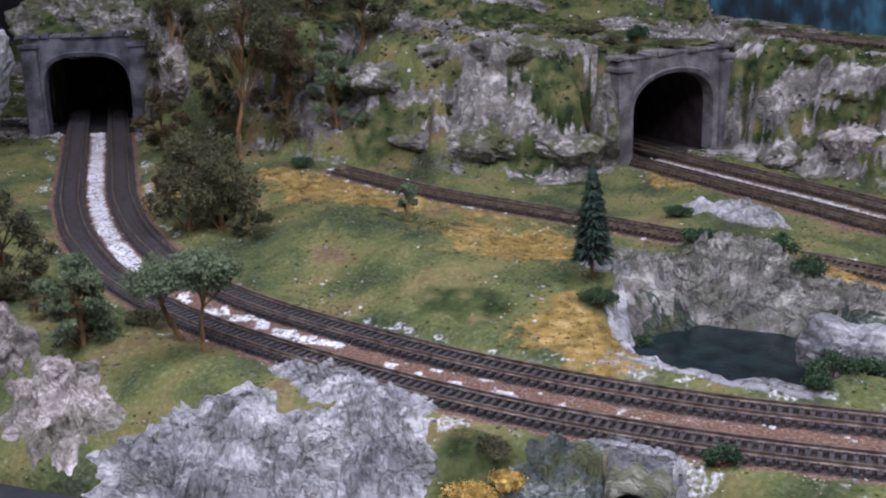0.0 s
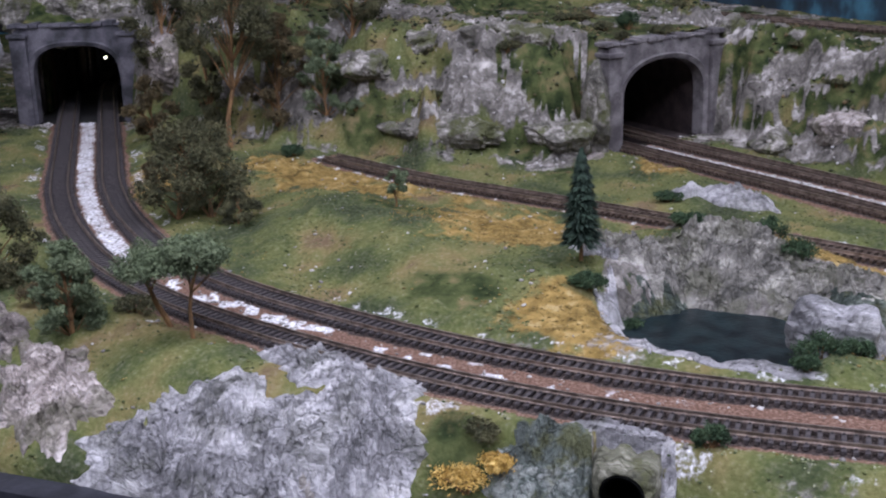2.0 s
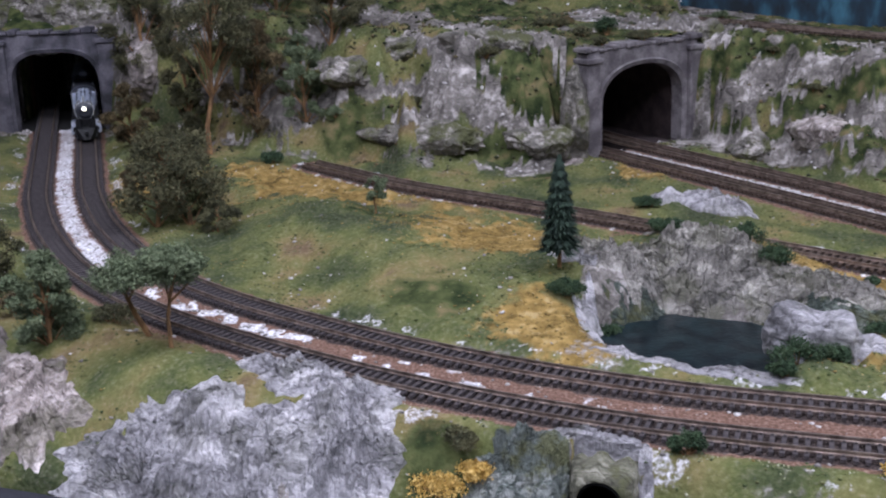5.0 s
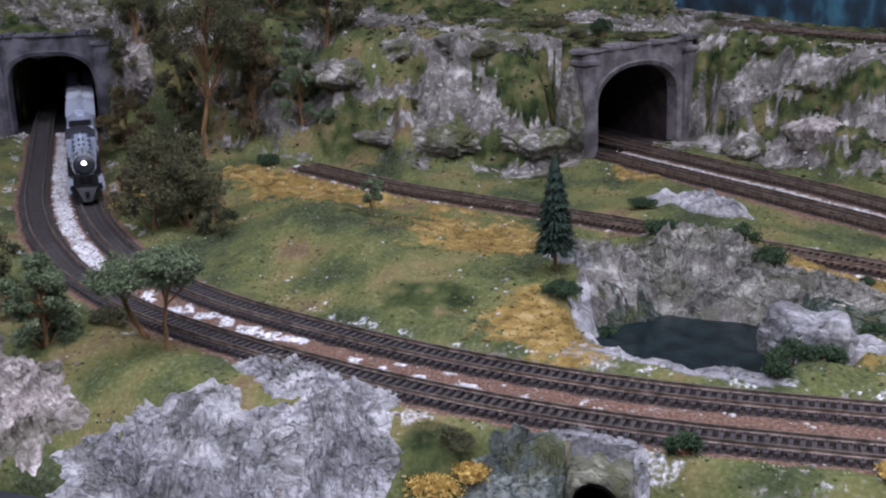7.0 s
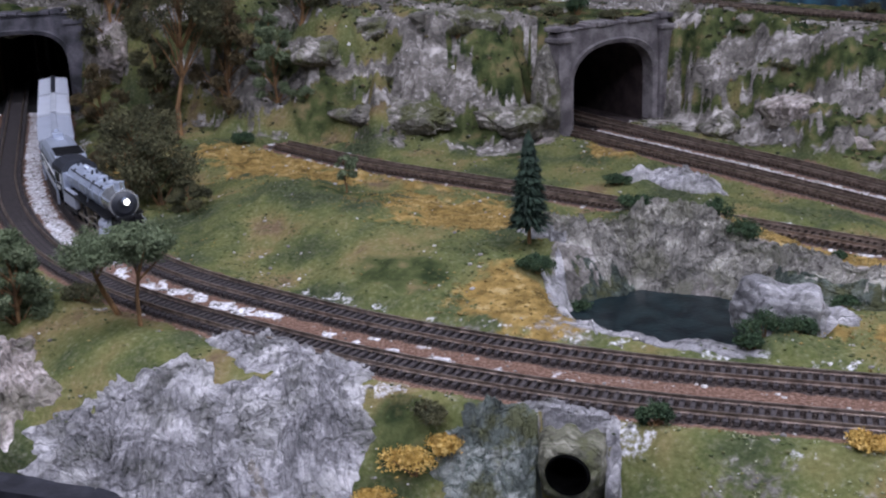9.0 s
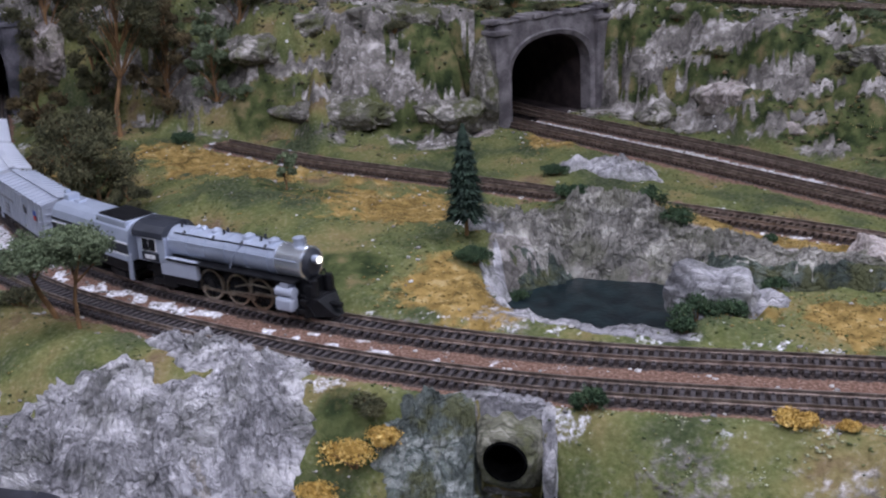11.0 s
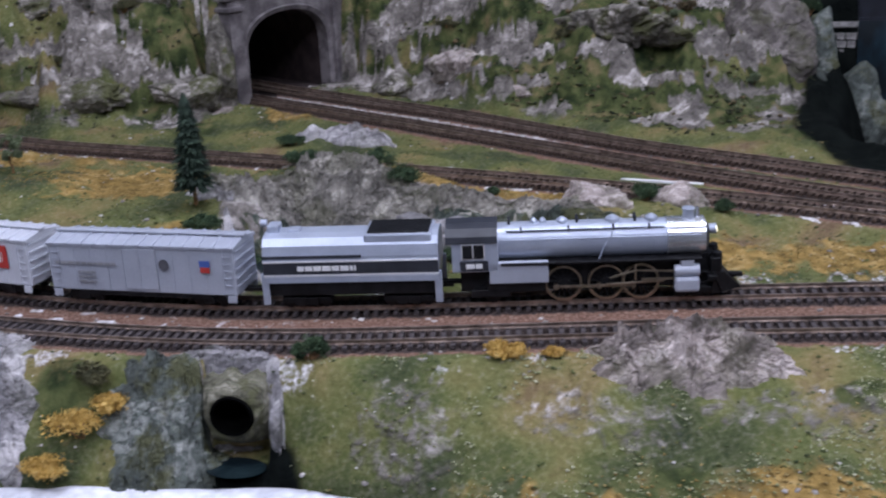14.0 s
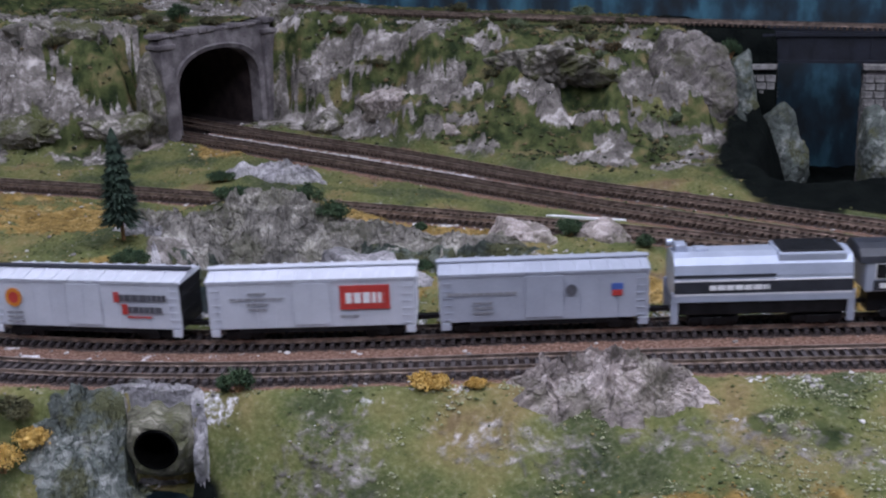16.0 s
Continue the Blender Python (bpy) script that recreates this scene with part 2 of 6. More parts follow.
SILVER = material("silver paint", [(0.385, 0.425, 0.525), (0.455, 0.50, 0.61)], 40, 0.36, 0.35, bump=0.02, fine=900, grain=0.05)
BRIGHT = material("polished silver", [(0.62, 0.64, 0.68), (0.74, 0.76, 0.80)], 60, 0.22, 0.8, bump=0.03, grain=0.05)
GREY = material("light grey boxcar paint", [(0.32, 0.342, 0.408), (0.372, 0.396, 0.47)], 35, 0.55, 0.0, bump=0.03, fine=700, grain=0.05)
PALE = material("pale silver boxcar paint", [(0.47, 0.488, 0.552), (0.541, 0.559, 0.629)], 35, 0.55, 0.0, bump=0.03, fine=700, grain=0.05)
# near-black without gloss: the depth's shade is put into the pipe's colour
PIT = material("painted-in pipe darkness", [(0.002, 0.002, 0.002), (0.004, 0.004, 0.004)], 90, 0.9, bump=0, gloss=0.0)
BLACK = material("black running gear", [(0.003, 0.003, 0.004), (0.010, 0.010, 0.012)], 120, 0.5, gloss=0.3)
CHARCOAL = material("dark grey stripe", [(0.020, 0.022, 0.030), (0.032, 0.035, 0.046)], 80, 0.5, bump=0, grain=0.05)
STEEL = material("bright steel tyre", [(0.30, 0.26, 0.20), (0.46, 0.40, 0.32)], 200, 0.3, 0.9, bump=0.05)
RED = material("red print", [(0.40, 0.035, 0.030), (0.48, 0.05, 0.042)], 90, 0.5, bump=0, grain=0.05)
BLUE = material("blue print", [(0.05, 0.10, 0.34), (0.07, 0.13, 0.40)], 90, 0.5, bump=0, grain=0.05)
ORANGE = material("orange print", [(0.55, 0.18, 0.02), (0.65, 0.24, 0.03)], 90, 0.5, bump=0, grain=0.05)
WHITE = material("white print", [(0.70, 0.70, 0.72), (0.8, 0.8, 0.82)], 90, 0.5, bump=0, grain=0.05)
INK = material("dark print", [(0.06, 0.06, 0.07), (0.10, 0.10, 0.12)], 90, 0.6, bump=0, grain=0.05)
FADED = material("faded grey print", [(0.22, 0.22, 0.24), (0.27, 0.27, 0.29)], 90, 0.6, bump=0, grain=0.05)
def scattered(name, stops, rough=0.9):
    """Colour that differs from piece to piece."""
    m = bpy.data.materials.new(name)
    m.use_nodes = True
    n, link = m.node_tree.nodes, m.node_tree.links.new
    n["Principled BSDF"].inputs["Roughness"].default_value, n["Principled BSDF"].inputs["Specular IOR Level"].default_value = rough, 0.2
    g, k = n.new("ShaderNodeNewGeometry"), n.new("ShaderNodeValToRGB")
    while len(k.color_ramp.elements) < len(stops):
        k.color_ramp.elements.new(0.99)
    for i, (e, c) in enumerate(zip(k.color_ramp.elements, stops)):
        e.position, e.color = i / (len(stops) - 1), (*c, 1)
    link(g.outputs["Random Per Island"], k.inputs["Fac"])
    link(k.outputs["Color"], n["Principled BSDF"].inputs["Base Color"])
    return m


TUFT_GREEN = scattered("green turf foam", [(0.040, 0.056, 0.024), (0.070, 0.088, 0.033), (0.100, 0.112, 0.044), (0.15, 0.148, 0.066)])
TUFT_DRY = scattered("dry straw foam", [(0.13, 0.09, 0.032), (0.20, 0.135, 0.046), (0.27, 0.185, 0.066), (0.36, 0.27, 0.12)])
TUFT_DARK = scattered("dark moss foam", [(0.014, 0.020, 0.012), (0.038, 0.044, 0.022), (0.075, 0.072, 0.036), (0.15, 0.105, 0.06)])
CHIPS = scattered("pale stone chips", [(0.17, 0.155, 0.148), (0.28, 0.26, 0.25), (0.43, 0.40, 0.385), (0.56, 0.535, 0.53)])
LAMP = glowing("headlight glow", (1.0, 0.93, 0.75), 7.0)
TUFT_PALE = scattered("pale green tufts", [(0.14, 0.16, 0.07), (0.28, 0.29, 0.17), (0.46, 0.46, 0.34)])
GIRDER = material("dark blue girder", [(0.004, 0.0056, 0.012), (0.01, 0.0128, 0.024)], 80, 0.6)
FASCIA = material("dark fascia paint", [(0.012, 0.012, 0.018), (0.028, 0.028, 0.038)], 60, 0.55)
SHEETING = material("white plastic sheet", [(0.55, 0.56, 0.62), (0.75, 0.76, 0.82)], 30, 0.45, bump=0.4, depth=0.004)
WALLS = material("hall wall paint", [(0.18, 0.185, 0.2), (0.21, 0.215, 0.23)], 3, 0.9)
FLOORING = material("hall carpet", [(0.05, 0.05, 0.06), (0.08, 0.08, 0.09)], 20, 0.95)
CEILING = material("ceiling board", [(0.372, 0.372, 0.372), (0.42, 0.42, 0.42)], 30, 0.9)
PANEL = glowing("light diffuser", (0.93, 0.95, 1.0), 3.0)


def water_material():
    m = material("dark pool resin", [(0.003, 0.006, 0.009), (0.011, 0.021, 0.024)], 60, 0.3, bump=0.3, depth=0.001, gloss=0.3)
    return m


WATER = water_material()


def backdrop_material():
    """Painted blue-green distance with dark tree shapes along its foot."""
    m = bpy.data.materials.new("painted backdrop")
    m.use_nodes = True
    n, link = m.node_tree.nodes, m.node_tree.links.new
    out = n["Principled BSDF"]
    out.inputs["Roughness"].default_value = 0.9
    at = n.new("ShaderNodeTexCoord")
    mapping = n.new("ShaderNodeMapping")
    mapping.inputs["Scale"].default_value = (1.0, 1.0, 0.55)
    link(at.outputs["Object"], mapping.inputs["Vector"])
    k = n.new("ShaderNodeTexNoise")
    k.inputs["Scale"].default_value, k.inputs["Detail"].default_value = 34, 6
    link(mapping.outputs["Vector"], k.inputs["Vector"])
    r = n.new("ShaderNodeValToRGB")
    for e, (p, c) in zip([r.color_ramp.elements[0], r.color_ramp.elements[1], r.color_ramp.elements.new(0.5)], ((0.40, (0.006, 0.014, 0.022)), (0.68, (0.06, 0.20, 0.28)), (0.54, (0.015, 0.055, 0.085)))):
        e.position, e.color = p, (*c, 1)
    r.color_ramp.elements[0].color = (0.003, 0.008, 0.013, 1)
    r.color_ramp.elements[1].position, r.color_ramp.elements[1].color = 0.52, (0.007, 0.026, 0.044, 1)
    r.color_ramp.elements[2].position, r.color_ramp.elements[2].color = 0.70, (0.032, 0.11, 0.155, 1)
    link(k.outputs["Fac"], r.inputs["Fac"])
    link(r.outputs["Color"], out.inputs["Base Color"])
    return m


BACKDROP = backdrop_material()

# ---- plan of the layout: tracks, heights and cover ----
# The plan sheet is drawn aslant; lay() turns its points onto the level layout.
SHEET_EYE, LAYOUT_EYE = np.array([0.03, 0.01, 0.356]), np.array([0.02324, 0.00775, 0.27576])
SHEET_TURN = np.array([[0.99865, 0.00461, 0.05165], [0.0, 0.99605, -0.08884], [-0.05185, 0.08872, 0.99471]])


def lay(x, y, z=0.0):
    """Layout coordinates of plan points."""
    x, y, z = np.broadcast_arrays(*[np.asarray(v, float) for v in (x, y, z)])
    g = np.stack([x - SHEET_EYE[0], y - SHEET_EYE[1], 0 * x - SHEET_EYE[2]], -1) @ SHEET_TURN.T
    d = np.stack([x - SHEET_EYE[0], y - SHEET_EYE[1], z - SHEET_EYE[2]], -1) @ SHEET_TURN.T
    k = -LAYOUT_EYE[2] / g[..., 2]
    u, v = g[..., 0] * k, g[..., 1] * k
    t = (u * d[..., 0] + v * d[..., 1]) / (d[..., 0] ** 2 + d[..., 1] ** 2)
    return np.stack([u + LAYOUT_EYE[0], v + LAYOUT_EYE[1], LAYOUT_EYE[2] + d[..., 2] * t], -1)


def sizes_at(x, y, z=0.0):
    """How much wider and taller a thing of the plan stands on the layout."""
    p = np.array((x, y, z), float)
    wide = np.linalg.norm(lay(x, y, z) - LAYOUT_EYE) / np.linalg.norm(p - SHEET_EYE)
    return float(wide), float((lay(x, y, z + 0.05)[2] - lay(x, y, z)[2]) / 0.05)


def heading(x, y, turn):
    c, s = 0.01 * math.cos(radians(turn)), 0.01 * math.sin(radians(turn))
    a, b = lay(x - c, y - s), lay(x + c, y + s)
    return math.degrees(math.atan2(b[1] - a[1], b[0] - a[0]))


def spot(x, y, z, turn=None):
    """Pose and size on the layout of a thing that stands at a plan point."""
    wide, tall = sizes_at(x, y, z)
    return pose(*lay(x, y, z).tolist(), 0, 0, 0 if turn is None else heading(x, y, turn)) @ Matrix.Diagonal((wide, wide, tall, 1))


def smooth_line(points, step=0.004, rounds=12):
    """An even, rounded polyline through the plan points."""
    p = np.array(points, float)
    for _ in range(2):
        d = np.r_[0, np.cumsum(np.linalg.norm(np.diff(p, axis=0), axis=1))]
        s = np.arange(0, d[-1] + step, step)
        p = np.stack([np.interp(s, d, p[:, k]) for k in range(p.shape[1])], 1)
        for _ in range(rounds):
            p[1:-1] = 0.25 * p[:-2] + 0.5 * p[1:-1] + 0.25 * p[2:]
            p[2:-2] = (p[:-4] + p[1:-3] + p[2:-2] + p[3:-1] + p[4:]) / 5
    return p


def side(p, d):
    """The line moved d to its left."""
    t = np.gradient(p[:, :2], axis=0)
    t /= np.linalg.norm(t, axis=1)[:, None]
    q = p.copy()
    q[:, 0] -= d * t[:, 1]
    q[:, 1] += d * t[:, 0]
    return q


TRACK_Z, BACK_Z, UPPER_Z = 0.0, 0.007, 0.104


def plan_line(points, z, before=()):
    p = np.array(points, float)
    return smooth_line(list(before) + lay(p[:, 0], p[:, 1], z).tolist())


TUNNEL = [(-1.015, 2.745, 0.0), (-0.924, 2.704, 0.0), (-0.833, 2.663, 0.0), (-0.742, 2.622, 0.0), (-0.655, 2.573, 0.0), (-0.58, 2.507, 0.0), (-0.523, 2.425, 0.0), (-0.488, 2.331, 0.0), (-0.478, 2.232, 0.0), (-0.493, 2.133, 0.0), (-0.527, 2.039, 0.0), (-0.551, 1.942, 0.0), (-0.554, 1.842, 0.0), (-0.535, 1.744, 0.0), (-0.506, 1.648, 0.0)]
MIDDLE = plan_line([(-0.366, 1.24), (-0.35, 1.183), (-0.324, 1.092), (-0.302, 1.013), (-0.274, 0.944),
                    (-0.247, 0.896), (-0.219, 0.854), (-0.165, 0.80), (-0.119, 0.768), (-0.066, 0.739), (-0.017, 0.713), (0.055, 0.683), (0.123, 0.661), (0.188, 0.645), (0.265, 0.633),
                    (0.431, 0.607), (0.612, 0.574), (1.25, 0.455)], TRACK_Z, TUNNEL)
OUTER, INNER = side(MIDDLE, -0.025), side(MIDDLE, 0.025)
SIDING = plan_line([(-0.092, 1.092), (-0.006, 1.035), (0.111, 0.986), (0.223, 0.936), (0.35, 0.876), (0.514, 0.794), (0.60, 0.745), (0.80, 0.62), (1.2, 0.42)], BACK_Z)
BACK_FAR = plan_line([(-0.02, 1.42), (0.10, 1.30), (0.235, 1.170), (0.387, 1.048), (0.513, 0.926), (0.64, 0.833), (0.745, 0.752), (1.15, 0.50)], BACK_Z)
BACK_NEAR = plan_line([(-0.07, 1.39), (0.06, 1.27), (0.200, 1.140), (0.330, 1.030), (0.441, 0.930), (0.537, 0.844), (0.64, 0.765), (0.82, 0.63), (1.2, 0.43)], BACK_Z)
UPPER = plan_line([(0.2, 1.38), (0.485, 1.262), (0.73, 1.19), (0.985, 1.12), (1.3, 1.05)], UPPER_Z)


def near(p, X, Y):
    """Distance from the line, signed: positive on its left; and how far along it lies, 0 to 1."""
    best, sign = np.full(X.shape, 9.0), np.ones(X.shape)
    q = p[::3, :2]
    for a, b in zip(q[:-1], q[1:]):
        ab = b - a
        u = np.clip(((X - a[0]) * ab[0] + (Y - a[1]) * ab[1]) / (ab @ ab), 0, 1)
        dx, dy = X - a[0] - u * ab[0], Y - a[1] - u * ab[1]
        d = np.hypot(dx, dy)
        hit = d < best
        best = np.where(hit, d, best)
        sign = np.where(hit, np.sign(ab[0] * dy - ab[1] * dx), sign)
    return best * sign


TABLE = np.random.RandomState(7).rand(64, 64)


def lattice(x, y):
    xi, yi = np.floor(x).astype(int), np.floor(y).astype(int)
    u, v = x - xi, y - yi
    u, v = u * u * (3 - 2 * u), v * v * (3 - 2 * v)
    a, b = TABLE[xi % 64, yi % 64], TABLE[(xi + 1) % 64, yi % 64]
    c, d = TABLE[xi % 64, (yi + 1) % 64], TABLE[(xi + 1) % 64, (yi + 1) % 64]
    return (a * (1 - u) + b * u) * (1 - v) + (c * (1 - u) + d * u) * v


def fbm(x, y, octaves=4, rough=0.5):
    """Cloudy noise, 0 to 1."""
    total, amp, norm = 0, 1.0, 0.0
    for k in range(octaves):
        total = total + amp * lattice(x * 2**k + 17.3 * k, y * 2**k + 5.1 * k)
        norm += amp
        amp *= rough
    return total / norm


def ridged(x, y, octaves=4):
    total, amp, norm = 0, 1.0, 0.0
    for k in range(octaves):
        total = total + amp * (1 - abs(2 * lattice(x * 2**k + 9.7 * k, y * 2**k + 3.3 * k) - 1))
        norm += amp
        amp *= 0.5
    return total / norm


TILTS = np.random.RandomState(11).rand(64, 64, 5)


def facets(x, y):
    """Broken flat faces, each tilted its own way; about -0.5 to 0.5."""
    xi, yi = np.floor(x).astype(int), np.floor(y).astype(int)
    best, value = np.full(np.shape(x), 9.0), np.zeros(np.shape(x))
    for i in (-1, 0, 1):
        for j in (-1, 0, 1):
            t = TILTS[(xi + i) % 64, (yi + j) % 64]
            dx, dy = x - (xi + i + t[..., 0]), y - (yi + j + t[..., 1])
            d = dx * dx + dy * dy
            value = np.where(d < best, (t[..., 2] - 0.5) * 1.3 * dx + (t[..., 3] - 0.5) * 1.3 * dy + (t[..., 4] - 0.5) * 0.6, value)
            best = np.minimum(best, d)
    return value


def crags(X, Y, scale=60.0, turn=25.0, stretch=1.8):
    """Fractured rock at three sizes, with the breaks running one way."""
    c, s = math.cos(radians(turn)), math.sin(radians(turn))
    u, v = (X * c + Y * s) * scale, (-X * s + Y * c) * scale * stretch
    wx, wy = lattice(u * 0.9 + 3, v * 0.9) - 0.5, lattice(u * 0.9, v * 0.9 + 11) - 0.5
    u, v = u + wx * 0.8, v + wy * 0.8
    return 0.55 * facets(u, v) + 0.30 * facets(u * 2.3 + 5, v * 2.3) + 0.16 * facets(u * 5.1, v * 5.1 + 9) + 0.08 * (lattice(u * 14, v * 14) - 0.5)


def ramp(a, b, v):
    u = np.clip((v - a) / (b - a), 0, 1)
    return u * u * (3 - 2 * u)


def blob(X, Y, x, y, rx, ry, turn=0.0):
    """1 at the middle of a soft oval patch, 0 outside it."""
    c, s = math.cos(radians(turn)), math.sin(radians(turn))
    u, v = (X - x) * c + (Y - y) * s, -(X - x) * s + (Y - y) * c
    return np.exp(-((u / rx) ** 2 + (v / ry) ** 2))


def front_edge(X):
    return 0.605 - 0.24 * X - 0.35 * np.clip(X - 0.16, 0, 2)


CLIFF_X = [-1.4, -0.62, -0.50, -0.43, -0.31, -0.22, -0.14, -0.06, 0.03, 0.11, 0.16, 0.22, 0.29, 0.35, 0.43, 0.52, 0.62, 0.70, 0.76, 0.84, 1.4]
CLIFF_Y = [1.00, 1.06, 1.12, 1.185, 1.20, 1.16, 1.125, 1.10, 1.075, 1.075, 1.12, 1.165, 1.18, 1.12, 1.055, 0.985, 0.945, 0.955, 0.985, 1.05, 1.05]
def portal_base(x, y, turn, wide):
    """Place, turn, width and height of a portal on the layout."""
    c, q = wide * math.cos(radians(turn)), wide * math.sin(radians(turn))
    a, b = lay(x - c, y - q), lay(x + c, y + q)
    at = (a + b) / 2
    return (float(at[0]), float(at[1])), math.degrees(math.atan2(b[1] - a[1], b[0] - a[0])), float(np.linalg.norm(b - a)) / (2 * wide), float(lay(x, y, 0.1)[2]) / 0.1


LEFT_PORTAL, LEFT_TURN, LEFT_WIDE, LEFT_TALL = portal_base(-0.365, 1.217, 12.0, 0.0585)
RIGHT_PORTAL, RIGHT_TURN, RIGHT_WIDE, RIGHT_TALL = portal_base(0.232, 1.178, 35.0, 0.0735)


CULVERT, CULVERT_TURN = (0.125, 0.600), -12.0


def portal_frame(X, Y, at, turn):
    """Across the portal and into the hill."""
    c, s = math.cos(radians(turn)), math.sin(radians(turn))
    return (X - at[0]) * c + (Y - at[1]) * s, -(X - at[0]) * s + (Y - at[1]) * c


def height(X, Y, fine=True):
    X, Y = np.asarray(X, float), np.asarray(Y, float)
    U, V, _ = np.moveaxis(lay(X, Y), -1, 0)
    d, ds, df, dn = (near(p, U, V) for p in (MIDDLE, SIDING, BACK_FAR, BACK_NEAR))
    n1, n2, n3 = fbm(X * 14, Y * 14), fbm(X * 45 + 3, Y * 45, 3), fbm(X * 160, Y * 160 + 8, 3)
    # meadow between the tracks
    z = 0.008 * ramp(0.05, 0.2, d) + 0.020 * blob(X, Y, -0.03, 0.90, 0.11, 0.065, -25) + 0.012 * blob(X, Y, 0.05, 0.80, 0.07, 0.035, -25)
    z = z + (n1 - 0.5) * 0.020 + (n2 - 0.5) * 0.008
    z = z + 0.016 * blob(X, Y, 0.12, 0.83, 0.05, 0.035)
    z = z + 0.020 * blob(X, Y, 0.22, 0.868, 0.09, 0.028, -10)
    # the pool
    oval = np.sqrt(-np.log(np.maximum(blob(X, Y, 0.224, 0.766, 0.088, 0.056, -8), 1e-9)))
    arm = np.sqrt(-np.log(np.maximum(blob(X, Y, 0.335, 0.768, 0.075, 0.014, -9), 1e-9)))
    k = np.maximum(ramp(1.22, 0.72, oval + (n2 - 0.5) * 0.25), 0.75 * ramp(1.2, 0.6, arm + (n2 - 0.5) * 0.4))
    z = z * (1 - k) - 0.045 * k
    # the hill behind
    base = np.interp(X, CLIFF_X, CLIFF_Y) + (fbm(X * 22, Y * 22 + 40, 4) - 0.5) * 0.07
    rise = Y - base
    tall = np.interp(X, [-0.6, -0.3, 0.0, 0.3, 0.5, 0.80, 0.88], [0.17, 0.135, 0.115, 0.11, 0.10, 0.095, 0.02])
    wide = np.interp(X, [-0.3, 0.0, 0.3, 0.5, 0.65], [0.06, 0.08, 0.09, 0.15, 0.19])
    craggy = 0.6 * ridged(X * 26, Y * 30, 4) + 0.4 * fbm(X * 70, Y * 90, 3)
    cliff = tall * ramp(0, 1, rise / wide + (craggy - 0.55) * 0.45) + 0.35 * np.clip(rise - wide - 0.05, 0, 0.5) * np.interp(X, [0.2, 0.4], [0.6, 0.0])
    cliff = cliff + 0.017 * crags(X, Y, 42) * ramp(0.02, 0.06, cliff) * ramp(0.05, 0.25, fbm(X * 20, Y * 20 + 60, 3) - 0.2)
    z = z + np.where(rise > -0.08, cliff, 0)
    z = np.where((X > 0.3) & (rise > wide), np.minimum(z, UPPER_Z - 0.004 + 0.01 * (n1 - 0.5)), z)
    # the ravine under the bridge
    pit = ramp(0.0, 0.05, X - 0.715 - 0.75 * np.clip(Y - 0.94, 0, 0.115)) * ramp(0.865, 0.93, Y + 0.12 * (X - 0.8))
    z = z * (1 - pit) + pit * (-0.10 + 0.03 * n1)
    # fall to the front
    u = np.clip((-d - 0.045) / np.maximum(-d - 0.045 + Y - front_edge(X), 0.02), 0, 1.6)
    power = np.interp(X, [-0.25, -0.05, 0.05, 0.2], [2.2, 2.0, 1.15, 1.15])
    slope = -0.066 * u**power + (n1 - 0.5) * 0.016 * ramp(0, 0.3, u) + (n2 - 0.5) * 0.008
    z = np.where(d < -0.045, slope, z)
    # the stream below the culvert
    z = z - 0.022 * blob(X, Y, 0.118, 0.578, 0.034, 0.030, 10)
    z = z + (n3 - 0.5) * (0.0035 if fine else 0.0)
    # level beds under the tracks
    for dist, level, half in ((d, TRACK_Z - 0.0022, 0.047), (ds, BACK_Z - 0.0022, 0.017), (df, BACK_Z - 0.0022, 0.019), (dn, BACK_Z - 0.0022, 0.019)):
        k = ramp(half + 0.014, half, abs(dist))
        if dist is not d:
            k = k * (Y < base + 0.10) * (z < 0.09)
        z = z * (1 - k) + (level + (n3 - 0.5) * 0.0012) * k
    a, b = portal_frame(X, Y, CULVERT, CULVERT_TURN)
    z = np.where((abs(a) < 0.020) & (b < 0.015) & (b > -0.06), np.minimum(z, -0.0625), z)
    k = ramp(0.04, 0.022, abs(near(UPPER, U, V))) * (X < 0.86)
    z = z * (1 - k) + (UPPER_Z - 0.003) * k
    # the cuts at the two portals
    for at, turn, half, top in ((LEFT_PORTAL, LEFT_TURN, 0.052 * LEFT_WIDE, 0.094), (RIGHT_PORTAL, RIGHT_TURN, 0.066 * RIGHT_WIDE, 0.104)):
        a, b = portal_frame(U, V, at, turn)
        z = np.where((abs(a) < half) & (b > 0.006) & (b < 0.6), np.maximum(z, top + 0.012 * n1 + 0.45 * np.clip(b - 0.014, 0, 0.12) * (1.0 if at is LEFT_PORTAL else 0.25)), z)
        level = (TRACK_Z if at is LEFT_PORTAL else BACK_Z) - 0.0022
        k = ramp(half + 0.006, half, abs(a)) * (b <= 0.006) * ramp(-0.05, -0.03, b)
        z = z * (1 - k) + level * k
    return z


